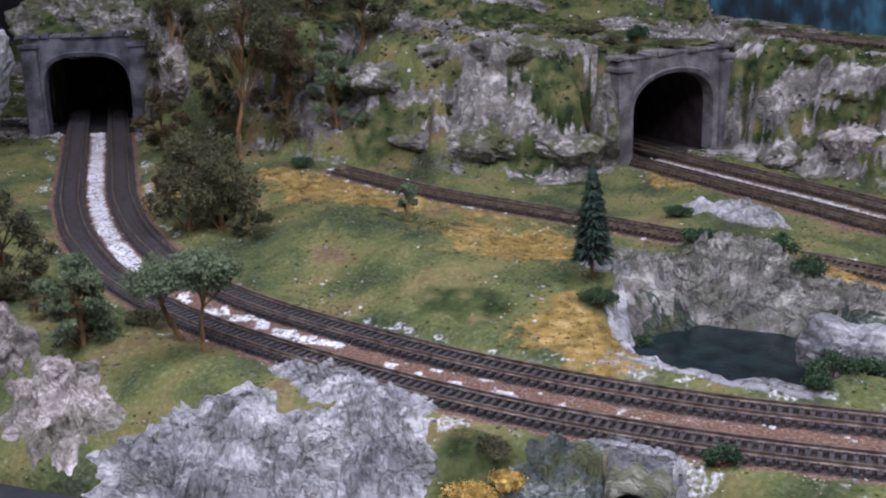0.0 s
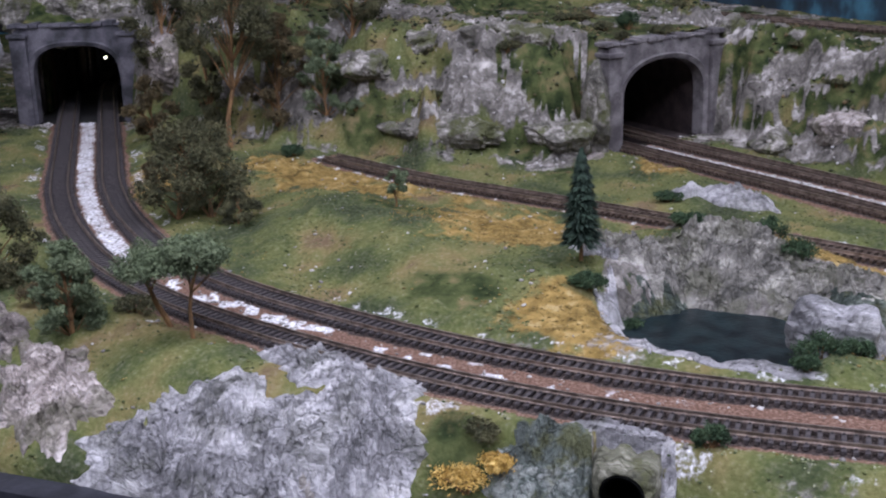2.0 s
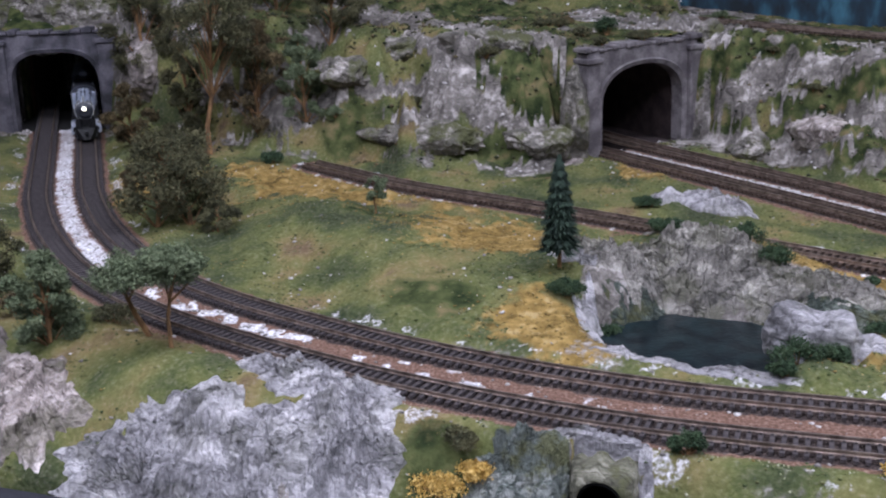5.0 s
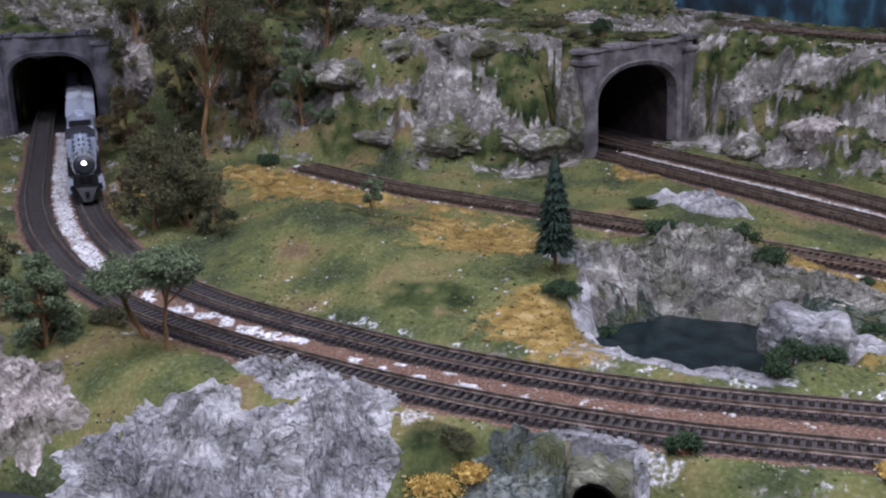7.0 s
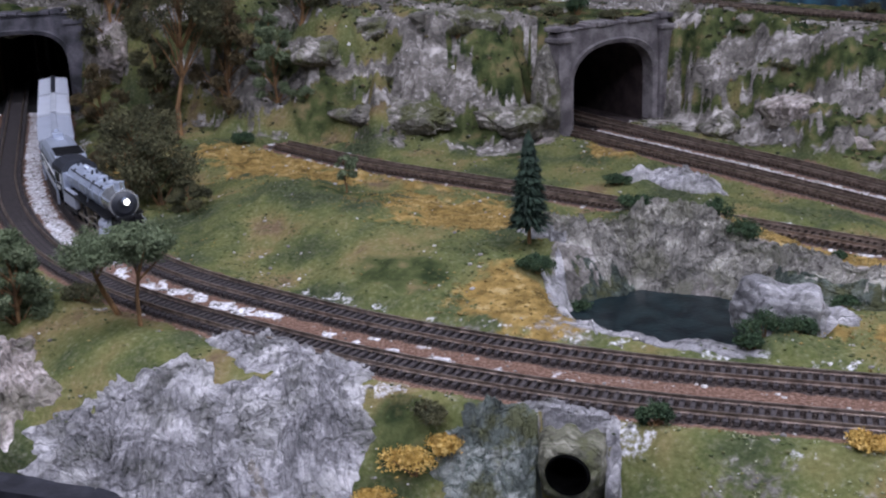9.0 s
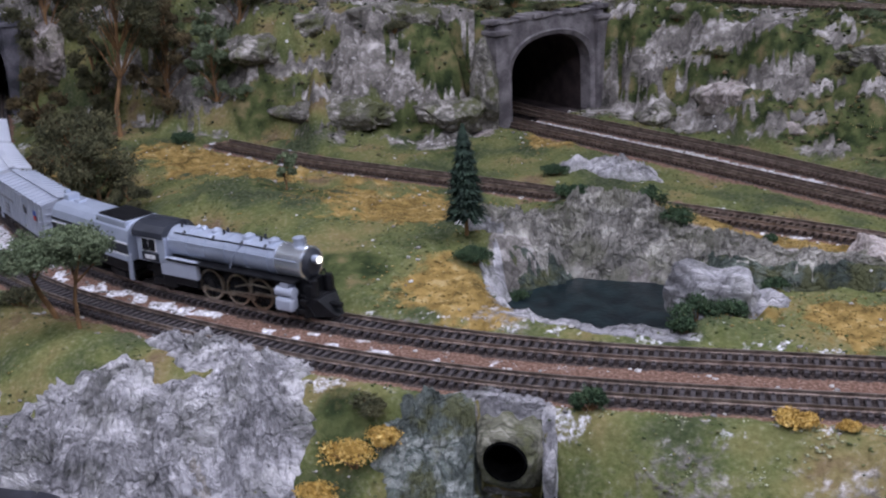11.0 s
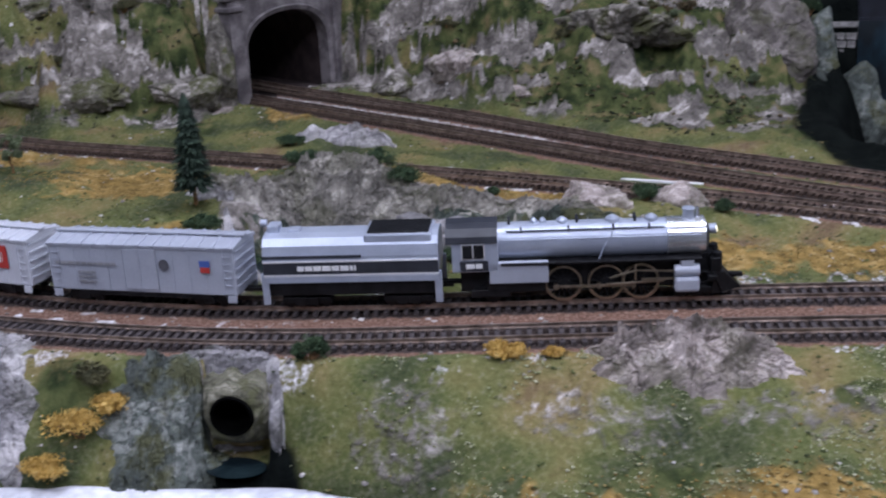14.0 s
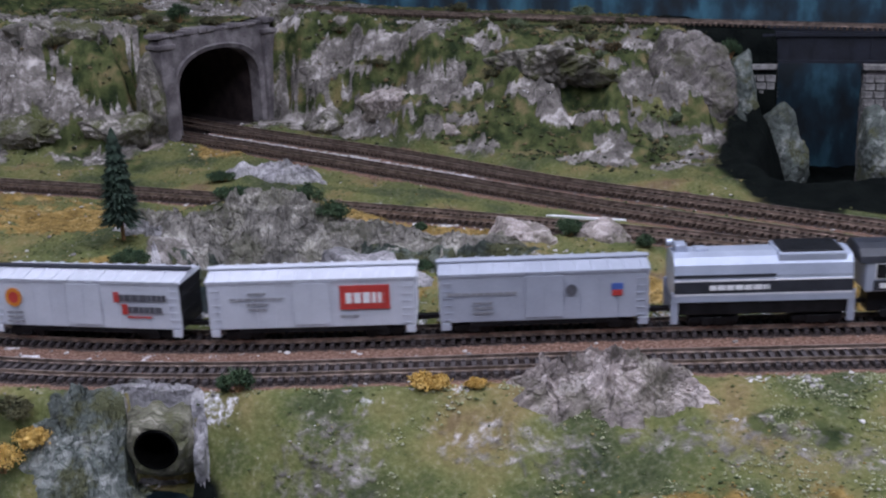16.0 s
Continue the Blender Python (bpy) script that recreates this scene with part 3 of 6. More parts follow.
def covers(X, Y, Z):
    """How much of the ground is rock, dry grass, ballast, pale scree and near-black, for painted-in ravine shade and
    the culvert mouth.
    """
    U, V, _ = np.moveaxis(lay(X, Y), -1, 0)
    d, ds, df, dn = (near(p, U, V) for p in (MIDDLE, SIDING, BACK_FAR, BACK_NEAR))
    n1, n2 = fbm(X * 30 + 9, Y * 30, 4), fbm(X * 110, Y * 110 + 4, 4, 0.6)
    base = np.interp(X, CLIFF_X, CLIFF_Y)
    gy, gx = np.gradient(Z)
    steep = np.hypot(gx / np.maximum(np.gradient(X, axis=1), 1e-6), gy / np.maximum(np.gradient(Y, axis=0), 1e-6))
    hill = ramp(-0.03, 0.02, Y - base)
    rock = ramp(0.49, 0.58, fbm(X * 22 + 5, Y * 30 + 60 * Z, 4) - 0.022 + 0.075 * ramp(0.26, 0.31, X) * ramp(0.52, 0.44, X) + 0.04 * np.clip(steep - 1.0, -1.5, 1)) * hill
    for x, y, rx, ry, turn in ((-0.10, 0.630, 0.09, 0.03, -18), (0.19, 0.730, 0.07, 0.022, -15), (0.158, 0.77, 0.022, 0.05, 10), (0.27, 0.82, 0.10, 0.025, -12), (0.085, 0.60, 0.03, 0.03, 0), (0.38, 0.77, 0.05, 0.015, -10), (0.18, 0.805, 0.05, 0.035, 0), (0.29, 0.79, 0.07, 0.02, -10)):
        rock = np.maximum(rock, ramp(0.30, 0.55, blob(X, Y, x, y, rx, ry, turn) + (n1 - 0.5) * 0.5))
    for x, y, rx, ry in ((0.33, 0.535, 0.06, 0.022), (0.46, 0.50, 0.08, 0.02), (0.22, 0.56, 0.04, 0.03), (0.56, 0.46, 0.08, 0.02), (0.30, 0.49, 0.05, 0.015), (0.03, 0.66, 0.02, 0.02), (0.14, 0.72, 0.03, 0.02), (0.06, 0.725, 0.05, 0.012)):
        rock = np.maximum(rock, 0.45 * ramp(0.15, 0.7, blob(X, Y, x, y, rx, ry, -18) + (n2 - 0.5) * 0.9))
    dry = np.zeros_like(X)
    for x, y, rx, ry, turn in ((-0.075, 1.025, 0.12, 0.034, -20), (0.075, 0.89, 0.075, 0.045, -25), (-0.13, 0.80, 0.04, 0.012, -40), (0.11, 0.745, 0.050, 0.034, -20), (0.33, 0.85, 0.08, 0.026, -25), (0.42, 0.695, 0.13, 0.030, -12),
                               (0.62, 0.66, 0.13, 0.035, -18), (0.22, 1.085, 0.035, 0.025, -30), (0.30, 0.585, 0.03, 0.008, -12), (-0.24, 1.03, 0.03, 0.03, 0), (0.35, 0.47, 0.2, 0.02, -15)):
        dry = np.maximum(dry, 0.95 * ramp(0.05, 0.90, blob(X, Y, x, y, rx * 1.15, ry * 1.2, turn) + (n2 - 0.5) * 0.6 + (n1 - 0.5) * 0.9))
    soil = np.maximum.reduce([ramp(0.047, 0.041, abs(d) + (n2 - 0.5) * 0.010), ramp(0.024, 0.016, abs(ds) + (n2 - 0.5) * 0.01), ramp(0.027, 0.018, abs(df) + (n2 - 0.5) * 0.01), ramp(0.027, 0.018, abs(dn) + (n2 - 0.5) * 0.01)])
    pale = ramp(0.56, 0.64, fbm(X * 90, Y * 90 + 2, 3)) * np.maximum(ramp(0.016, 0.006, abs(d)) * ramp(0.35, -0.1, X), 0.5 * ramp(0.010, 0.003, abs(abs(d) - 0.052)))
    pale = np.maximum(pale, ramp(0.013, 0.006, abs(d)) * ramp(-0.17, -0.21, X) * (0.50 + 0.5 * (n2 - 0.3)))
    pale = np.maximum(pale, ramp(0.012, 0.007, abs(0.5 * (df + dn))) * (abs(df) < 0.032) * (abs(dn) < 0.032) * (0.52 + 0.4 * (n2 - 0.4)) * ramp(0.50, 0.42, X))
    pale = np.maximum(pale, ramp(0.55, 0.62, n2) * ramp(0.024, 0.018, abs(ds)) * ramp(0.014, 0.018, abs(ds)))
    low = Z < 0.03
    soil, pale = soil * low, pale * low
    grime = np.maximum.reduce([ramp(0.0172, 0.0132, abs(abs(d) - 0.025) + (n2 - 0.5) * 0.004)] + [ramp(0.0175, 0.0135, abs(k) + (n2 - 0.5) * 0.004) for k in (ds, df, dn)]) * low
    pale = pale * (1 - grime)
    # ravine shade by the bridge, painted into the ground as a mask
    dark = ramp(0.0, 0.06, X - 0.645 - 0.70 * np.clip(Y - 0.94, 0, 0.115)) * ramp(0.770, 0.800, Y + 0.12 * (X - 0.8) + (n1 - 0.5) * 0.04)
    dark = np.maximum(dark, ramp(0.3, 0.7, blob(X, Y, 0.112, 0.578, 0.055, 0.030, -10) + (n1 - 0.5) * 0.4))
    moss = hill * ramp(0.30, 0.50, fbm(X * 12 + 2, Y * 12, 4) - 0.03 + 0.04 * ramp(0.3, 0.5, X))
    for x, y, rx, ry in ((0.03, 0.785, 0.05, 0.03), (0.24, 0.885, 0.05, 0.012), (0.28, 0.49, 0.10, 0.02), (0.50, 0.50, 0.05, 0.02), (0.03, 0.625, 0.03, 0.02), (0.12, 1.07, 0.04, 0.03), (0.60, 0.985, 0.16, 0.05), (0.70, 0.92, 0.07, 0.04), (0.36, 0.49, 0.05, 0.015), (-0.02, 0.93, 0.05, 0.02)):
        moss = np.maximum(moss, 0.75 * ramp(0.3, 0.8, blob(X, Y, x, y, rx, ry, -20) + (n1 - 0.5) * 0.6))
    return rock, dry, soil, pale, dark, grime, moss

# ---- building helpers ----
def mesh_of(name, verts, faces, mat, smooth=False):
    me = bpy.data.meshes.new(name)
    me.from_pydata([tuple(v) for v in verts], [], [tuple(f) for f in faces])
    me.materials.append(mat)
    if smooth:
        me.polygons.foreach_set("use_smooth", [True] * len(me.polygons))
    me.update()
    return me


def part(name, bm, mat, parent=None, label="", at=None, smooth=False):
    """One mesh object from a bmesh, under a thing or a part."""
    me = bpy.data.meshes.new(name)
    bmesh.ops.recalc_face_normals(bm, faces=bm.faces)
    bm.to_mesh(me)
    bm.free()
    me.materials.append(mat)
    if smooth:
        me.polygons.foreach_set("use_smooth", [True] * len(me.polygons))
    ob = new(name, me)
    ob.parent = parent
    if at is not None:
        ob.matrix_basis = at
    return tagged(ob, label)


def add_box(bm, x0, x1, y0, y1, z0, z1, bevel=0.0):
    r = bmesh.ops.create_cube(bm, size=1.0, matrix=Matrix.Translation(((x0 + x1) / 2, (y0 + y1) / 2, (z0 + z1) / 2)) @ Matrix.Diagonal((x1 - x0, y1 - y0, z1 - z0, 1)))
    if bevel:
        edges = list({e for v in r["verts"] for e in v.link_edges})
        bmesh.ops.bevel(bm, geom=edges, offset=bevel, segments=2, affect="EDGES", profile=0.5)
    return bm


def box(x0, x1, y0, y1, z0, z1, bevel=0.0):
    return add_box(bmesh.new(), x0, x1, y0, y1, z0, z1, bevel)


def add_rod(bm, a, b, r0, r1=None, n=10):
    """A round bar from a to b."""
    a, b = Vector(a), Vector(b)
    turn = (b - a).to_track_quat("Z", "Y").to_matrix().to_4x4()
    bmesh.ops.create_cone(bm, cap_ends=True, segments=n, radius1=r0, radius2=r0 if r1 is None else r1, depth=(b - a).length, matrix=Matrix.Translation((a + b) / 2) @ turn)
    return bm


def rod(a, b, r0, r1=None, n=10):
    return add_rod(bmesh.new(), a, b, r0, r1, n)


def empty(name, m, label, category, group="", kind=""):
    ob = new(name)
    ob.matrix_basis = m
    return tagged(ob, label, category, group, kind)


# ---- the hall ----
HALL = (-2.8, 3.6, -2.0, 3.5, -1.0, 1.55)
hx0, hx1, hy0, hy1, hz0, hz1 = HALL
tagged(part("floor", box(hx0, hx1, hy0, hy1, hz0 - 0.05, hz0), FLOORING), "dark carpeted hall floor under the layout", "floor", kind="structure")
tagged(part("ceiling", box(hx0, hx1, hy0, hy1, hz1, hz1 + 0.05), CEILING), "white board ceiling of the hall", "ceiling", kind="structure")
tagged(part("wall_south", box(hx0, hx1, hy0 - 0.08, hy0, hz0, hz1), WALLS), "plain grey hall wall", "wall", kind="structure")
tagged(part("wall_north", box(hx0, hx1, hy1, hy1 + 0.08, hz0, hz1), WALLS), "plain grey hall wall", "wall", kind="structure")
tagged(part("wall_west", box(hx0 - 0.08, hx0, hy0, hy1, hz0, hz1), WALLS), "plain grey hall wall", "wall", kind="structure")
tagged(part("wall_east", box(hx1, hx1 + 0.08, hy0, hy1, hz0, hz1), WALLS), "plain grey hall wall", "wall", kind="structure")
for x, y in PANELS:
    lightbox = empty("ceiling_light", pose(x, y, hz1), "white fluorescent ceiling panel, switched on", "ceiling light", "ceiling lights")
    part("frame", box(-0.6, 0.6, -0.17, 0.17, -0.02, -0.001, 0.004), CEILING, lightbox)
    part("diffuser", box(-0.575, 0.575, -0.14, 0.14, -0.03, -0.0205), PANEL, lightbox)

# painted backdrop behind the hills
verts, faces = [], []
line = smooth_line([(-2.3, 3.35), (-0.6, 3.2)] + lay(np.array([0.05, 0.30, 0.50, 0.75, 1.0, 1.38, 1.5]), np.array([1.58, 1.43, 1.335, 1.265, 1.20, 1.08, 0.3]))[:, :2].tolist(), 0.02)
for k, (x, y) in enumerate(line):
    verts += [(x, y, -0.3), (x, y, 0.75), (x + 0.008, y + 0.012, -0.3), (x + 0.008, y + 0.012, 0.75)]
    if k:
        a, b = 4 * k - 4, 4 * k
        faces += [(a, b, b + 1, a + 1), (a + 2, a + 3, b + 3, b + 2), (a + 1, b + 1, b + 3, a + 3)]
tagged(new("backdrop", mesh_of("backdrop", verts, faces, BACKDROP, True)), "blue-green painted backdrop with dark tree shapes", "backdrop", kind="structure")

# ---- the ground ----
gx = np.r_[np.arange(-0.80, -0.66, 0.02), np.arange(-0.66, 1.06, 0.0032), np.arange(1.06, 1.36, 0.02)]
gv = np.r_[np.arange(0.0, 0.9, 0.004), np.arange(0.9, 1.0, 0.01)]
GX = np.repeat(gx[None, :], len(gv), 0)
GY0 = front_edge(gx)[None, :]
GY = GY0 + gv[:, None] * (1.78 - GY0) / 1.15
GZ = height(GX, GY)
LAID = lay(GX, GY, GZ)
rows_n, cols_n = GX.shape
index = np.arange(rows_n * cols_n).reshape(rows_n, cols_n)
quads = np.stack([index[:-1, :-1], index[:-1, 1:], index[1:, 1:], index[1:, :-1]], -1)
keep = np.ones(quads.shape[:2], bool)
for at, turn, half in ((LEFT_PORTAL, LEFT_TURN, 0.048 * LEFT_WIDE), (RIGHT_PORTAL, RIGHT_TURN, 0.062 * RIGHT_WIDE)):
    a, b = portal_frame(LAID[..., 0], LAID[..., 1], at, turn)
    inside = (abs(a) < half) & (b > -0.03) & (b < 0.014)
    zq = np.stack([GZ[:-1, :-1], GZ[:-1, 1:], GZ[1:, 1:], GZ[1:, :-1]], -1)
    keep &= ~(inside[:-1, :-1] & (zq.max(-1) - zq.min(-1) > 0.05))
skirt_v = lay(gx, front_edge(gx), -0.16)
ground_verts = np.concatenate([LAID.reshape(-1, 3), skirt_v])
base_i = rows_n * cols_n
skirt_f = np.stack([base_i + np.arange(cols_n - 1), base_i + np.arange(1, cols_n), index[0, 1:], index[0, :-1]], 1)
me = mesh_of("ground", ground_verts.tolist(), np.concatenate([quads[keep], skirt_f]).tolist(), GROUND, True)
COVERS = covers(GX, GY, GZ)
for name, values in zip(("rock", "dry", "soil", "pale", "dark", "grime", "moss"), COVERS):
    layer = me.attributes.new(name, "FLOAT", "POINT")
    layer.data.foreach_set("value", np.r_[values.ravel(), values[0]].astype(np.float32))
tagged(new("ground", me), "turf, rock and scree scenery of a model railway", "ground", kind="structure")

# layout edge
edge = bmesh.new()
previous = None
for x in np.arange(-0.8, 1.3, 0.05):
    y = float(front_edge(x))
    ring = [edge.verts.new(lay(*v).tolist()) for v in ((x, y - 0.003, -0.071), (x, y - 0.021, -0.072), (x, y - 0.021, -0.3), (x, y - 0.003, -0.3))]
    if previous:
        for k in range(4):
            edge.faces.new((previous[k], previous[(k + 1) % 4], ring[(k + 1) % 4], ring[k]))
    previous = ring
tagged(part("fascia", edge, FASCIA), "dark painted edge board of the layout", "fascia", kind="structure")

# crumpled white sheet over the edge board
xs, vs = np.linspace(-0.085, 0.262, 120), np.linspace(0, 1, 14)
SXX, SVV = np.meshgrid(xs, vs)
wave = fbm(SXX * 30, SVV * 3 + 2, 4) - 0.5
SYY = front_edge(SXX) - 0.001 - SVV * 0.05
SZZ = -0.0672 + wave * 0.005 - 0.012 * SVV - 0.05 * np.clip(SVV - 0.6, 0, 1) ** 2
idx = np.arange(SXX.size).reshape(SXX.shape)
me = mesh_of("plastic_sheet", lay(SXX, SYY, SZZ).reshape(-1, 3), np.stack([idx[:-1, :-1], idx[1:, :-1], idx[1:, 1:], idx[:-1, 1:]], -1).reshape(-1, 4).tolist(), SHEETING, True)
sheet = tagged(new("plastic_sheet", me), "crumpled white plastic sheet draped over the layout edge", "plastic sheet")
sheet.modifiers.new("thickness", "SOLIDIFY").thickness = 0.0008

# ---- tracks ----
def along(p):
    return np.r_[0, np.cumsum(np.linalg.norm(np.diff(p[:, :2], axis=0), axis=1))]


def point_on(p, s):
    d = along(p)
    x, y = np.interp(s, d, p[:, 0]), np.interp(s, d, p[:, 1])
    x2, y2 = np.interp(s + 0.002, d, p[:, 0]), np.interp(s + 0.002, d, p[:, 1])
    return x, y, math.atan2(y2 - y, x2 - x)


def level_on(p, s):
    return float(np.interp(s, along(p), p[:, 2]))


RAIL_TOP = 0.0036
rail_profile = [(-0.0011, 0.0), (0.0011, 0.0), (0.0011, 0.0005), (0.0004, 0.0008), (0.0004, 0.0017), (0.00065, 0.0019), (0.00065, 0.0026), (-0.00065, 0.0026), (-0.00065, 0.0019), (-0.0004, 0.0017), (-0.0004, 0.0008), (-0.0011, 0.0005)]


def rail_mesh(p, offset):
    q, vv, ff = side(p, offset)[::2], [], []
    t = np.gradient(q[:, :2], axis=0)
    t /= np.linalg.norm(t, axis=1)[:, None]
    n = len(rail_profile)
    for k, ((x, y, z), (tx, ty)) in enumerate(zip(q, t)):
        vv += [(x - ty * a, y + tx * a, z + 0.001 + b) for a, b in rail_profile]
        if k:
            ff += [(n * k - n + i, n * k - n + (i + 1) % n, n * k + (i + 1) % n, n * k + i) for i in range(n)]
    return mesh_of("rail", vv, ff, RAIL)


def tie_mesh(mat):
    bm = box(-0.0013, 0.0013, -0.0134, 0.0134, -0.0012, 0.001, 0.0002)
    for yy in (-0.00975, -0.00675, 0.00675, 0.00975):
        add_box(bm, -0.0007, 0.0007, yy - 0.0007, yy + 0.0007, 0.001, 0.0016)
    me = bpy.data.meshes.new("tie")
    bm.to_mesh(me)
    bm.free()
    me.materials.append(mat)
    return me


def joined_ties(p, spots, mat):
    vv, ff = [], []
    for s in spots:
        x, y, a = point_on(p, s)
        z = level_on(p, s)
        c, sn = math.cos(a), math.sin(a)
        k = len(vv)
        for zz in (-0.0012, 0.001):
            for u, v in ((-0.0013, -0.0134), (0.0013, -0.0134), (0.0013, 0.0134), (-0.0013, 0.0134)):
                vv.append((x + c * u - sn * v, y + sn * u + c * v, z + zz))
        ff += [(k + 4, k + 5, k + 6, k + 7), (k, k + 1, k + 5, k + 4), (k + 1, k + 2, k + 6, k + 5), (k + 2, k + 3, k + 7, k + 6), (k + 3, k, k + 4, k + 7)]
    return mesh_of("ties", vv, ff, mat)


def track(p, label, mat, single=None):
    ob = empty("railway_track", pose(0, 0, 0), label, "railway track", "railway tracks", "structure")
    for offset in (-0.00825, 0.00825):
        r = new("rail", rail_mesh(p, offset))
        r.parent = ob
    total, rest, shared = along(p)[-1], [], tie_mesh(mat)
    rnd = random.Random(3)
    for s in np.arange(0.003, total - 0.003, 0.0058):
        x, y, a = point_on(p, s)
        z = level_on(p, s)
        if single and single[0] < x < single[1] and y < 1.15:
            t = new("tie", shared)
            t.parent, t.matrix_basis = ob, pose(x, y, z + rnd.uniform(-0.0002, 0.0001), 0, 0, math.degrees(a) + rnd.uniform(-1.2, 1.2))
        else:
            rest.append(s)
    t = tagged(new("ties", joined_ties(p, rest, mat)), kind="stuff")
    t.parent = ob
    return ob


track(OUTER, "curved model track with dark ties on brown ballast", TIE, (-0.32, 0.60))
track(INNER, "curved model track with dark ties that the train runs on", TIE, (-0.32, 0.60))
track(SIDING, "single rusty siding with brown ties in the meadow", TIE_BROWN)
track(BACK_FAR, "track with brown ties coming out of the stone tunnel", TIE_BROWN)
track(BACK_NEAR, "track with brown ties coming out of the stone tunnel", TIE_BROWN)
track(UPPER, "upper track on the hill crest leading over the bridge", TIE_BROWN)

# ---- tunnel portals ----
def arch(half, spring, crown, n=20, flat=2.4):
    """The outline of an arched opening, from the left foot over the crown to the right foot."""
    pts = [(-half, 0.0)] + [(-half, spring * k / 3) for k in (1, 2)]
    for k in range(n + 1):
        a = math.pi * (1 - k / n)
        c, s = math.cos(a), math.sin(a)
        pts.append((half * math.copysign(abs(c) ** (2 / flat), c), spring + (crown - spring) * abs(s) ** (2 / flat)))
    return pts + [(half, spring * k / 3) for k in (2, 1)] + [(half, 0.0)]


def portal(at, turn, broad, tall, z, half, spring, crown, wide, top, mat, label, flat):
    ob = empty("tunnel_portal", pose(at[0], at[1], z, 0, 0, turn) @ Matrix.Diagonal((broad, broad, tall, 1)), label, "tunnel portal")
    inner = arch(half, spring, crown, flat=flat)
    outer = []
    for x, zz in inner:
        if zz <= 1e-9:
            outer.append((math.copysign(wide, x), 0.0))
        else:
            k = min(wide / max(abs(x), 1e-6), top / zz)
            outer.append((x * k, zz * k))
    bm = bmesh.new()
    depth = 0.014
    grid = []
    for ring, y in ((inner, depth), (inner, 0.0), ([(x * 1.09, zz * 1.05) for x, zz in inner], -0.002), ([(x * 1.12, zz * 1.065) for x, zz in inner], 0.0), (outer, 0.0), (outer, depth)):
        grid.append([bm.verts.new((x, y, zz)) for x, zz in ring])
    for r0, r1 in zip(grid, grid[1:]):
        for k in range(len(r0) - 1):
            bm.faces.new((r0[k], r0[k + 1], r1[k + 1], r1[k]))
    part("face_wall", bm, mat, ob)
    for sx in (-1, 1):
        x0, x1 = sorted((sx * (wide - 0.013), sx * (wide + 0.003)))
        bm = box(x0, x1, -0.005, depth, -0.004, top * 0.93, 0.0012)
        add_box(bm, x0 - 0.002, x1 + 0.002, -0.007, depth, top * 0.90, top * 0.945, 0.001)
        part("pilaster", bm, mat, ob)
    rnd = random.Random(int(1000 * wide))
    x = -wide - 0.004
    while x < wide:
        w = rnd.uniform(0.007, 0.012)
        part("coping_stone", box(x, x + w - 0.0006, -0.002 + rnd.uniform(-0.0015, 0.0015), depth + 0.002, top, top + rnd.uniform(0.002, 0.006), 0.0012), mat, ob)
        x += w
    return ob


portal(LEFT_PORTAL, LEFT_TURN, LEFT_WIDE, LEFT_TALL, -0.002, 0.043, 0.045, 0.081, 0.0585, 0.100, SOOT, "sooty cast concrete portal of a double-track tunnel", 2.8)
portal(RIGHT_PORTAL, RIGHT_TURN, RIGHT_WIDE, RIGHT_TALL, 0.004, 0.054, 0.050, 0.086, 0.0735, 0.104, STONE, "grey cast stone portal of a double-track tunnel", 2.2)


def lining(p, z, s0, s1, half, spring, crown, name, label, mat, closed):
    ring, vv, ff = arch(half, spring, crown, 12), [], []
    ring = ring + [(half, -0.004), (-half, -0.004)]
    n = len(ring)
    spots = np.arange(s0, s1, 0.02)
    for k, s in enumerate(spots):
        x, y, a = point_on(p, s)
        vv += [(x - math.sin(a) * u, y + math.cos(a) * u, z + w) for u, w in ring]
        if k:
            ff += [(n * k - n + i, n * k - n + (i + 1) % n, n * k + (i + 1) % n, n * k + i) for i in range(n)]
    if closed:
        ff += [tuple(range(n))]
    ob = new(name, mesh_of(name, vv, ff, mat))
    ob.modifiers.new("thickness", "SOLIDIFY").thickness = 0.004
    return tagged(ob, label, "tunnel", kind="structure")


d_mid = along(MIDDLE)
s_left = float(d_mid[np.hypot(MIDDLE[:, 0] - LEFT_PORTAL[0], MIDDLE[:, 1] - LEFT_PORTAL[1]).argmin()])
# the shade in here is put into the lining's colour
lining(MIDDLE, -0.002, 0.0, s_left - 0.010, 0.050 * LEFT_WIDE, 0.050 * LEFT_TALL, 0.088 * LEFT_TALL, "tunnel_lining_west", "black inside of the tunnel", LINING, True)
BACK_MID = plan_line([(-0.12, 1.50), (-0.02, 1.42), (0.11, 1.29), (0.235, 1.175), (0.36, 1.04)], 0.0)
d_back = along(BACK_MID)
s_right = float(d_back[np.hypot(BACK_MID[:, 0] - RIGHT_PORTAL[0], BACK_MID[:, 1] - RIGHT_PORTAL[1]).argmin()])
lining(BACK_MID, 0.004, 0.0, s_right - 0.012, 0.056 * RIGHT_WIDE, 0.052 * RIGHT_TALL, 0.090 * RIGHT_TALL, "tunnel_lining_east", "dark brown inside of the tunnel", LINING_BROWN, True)

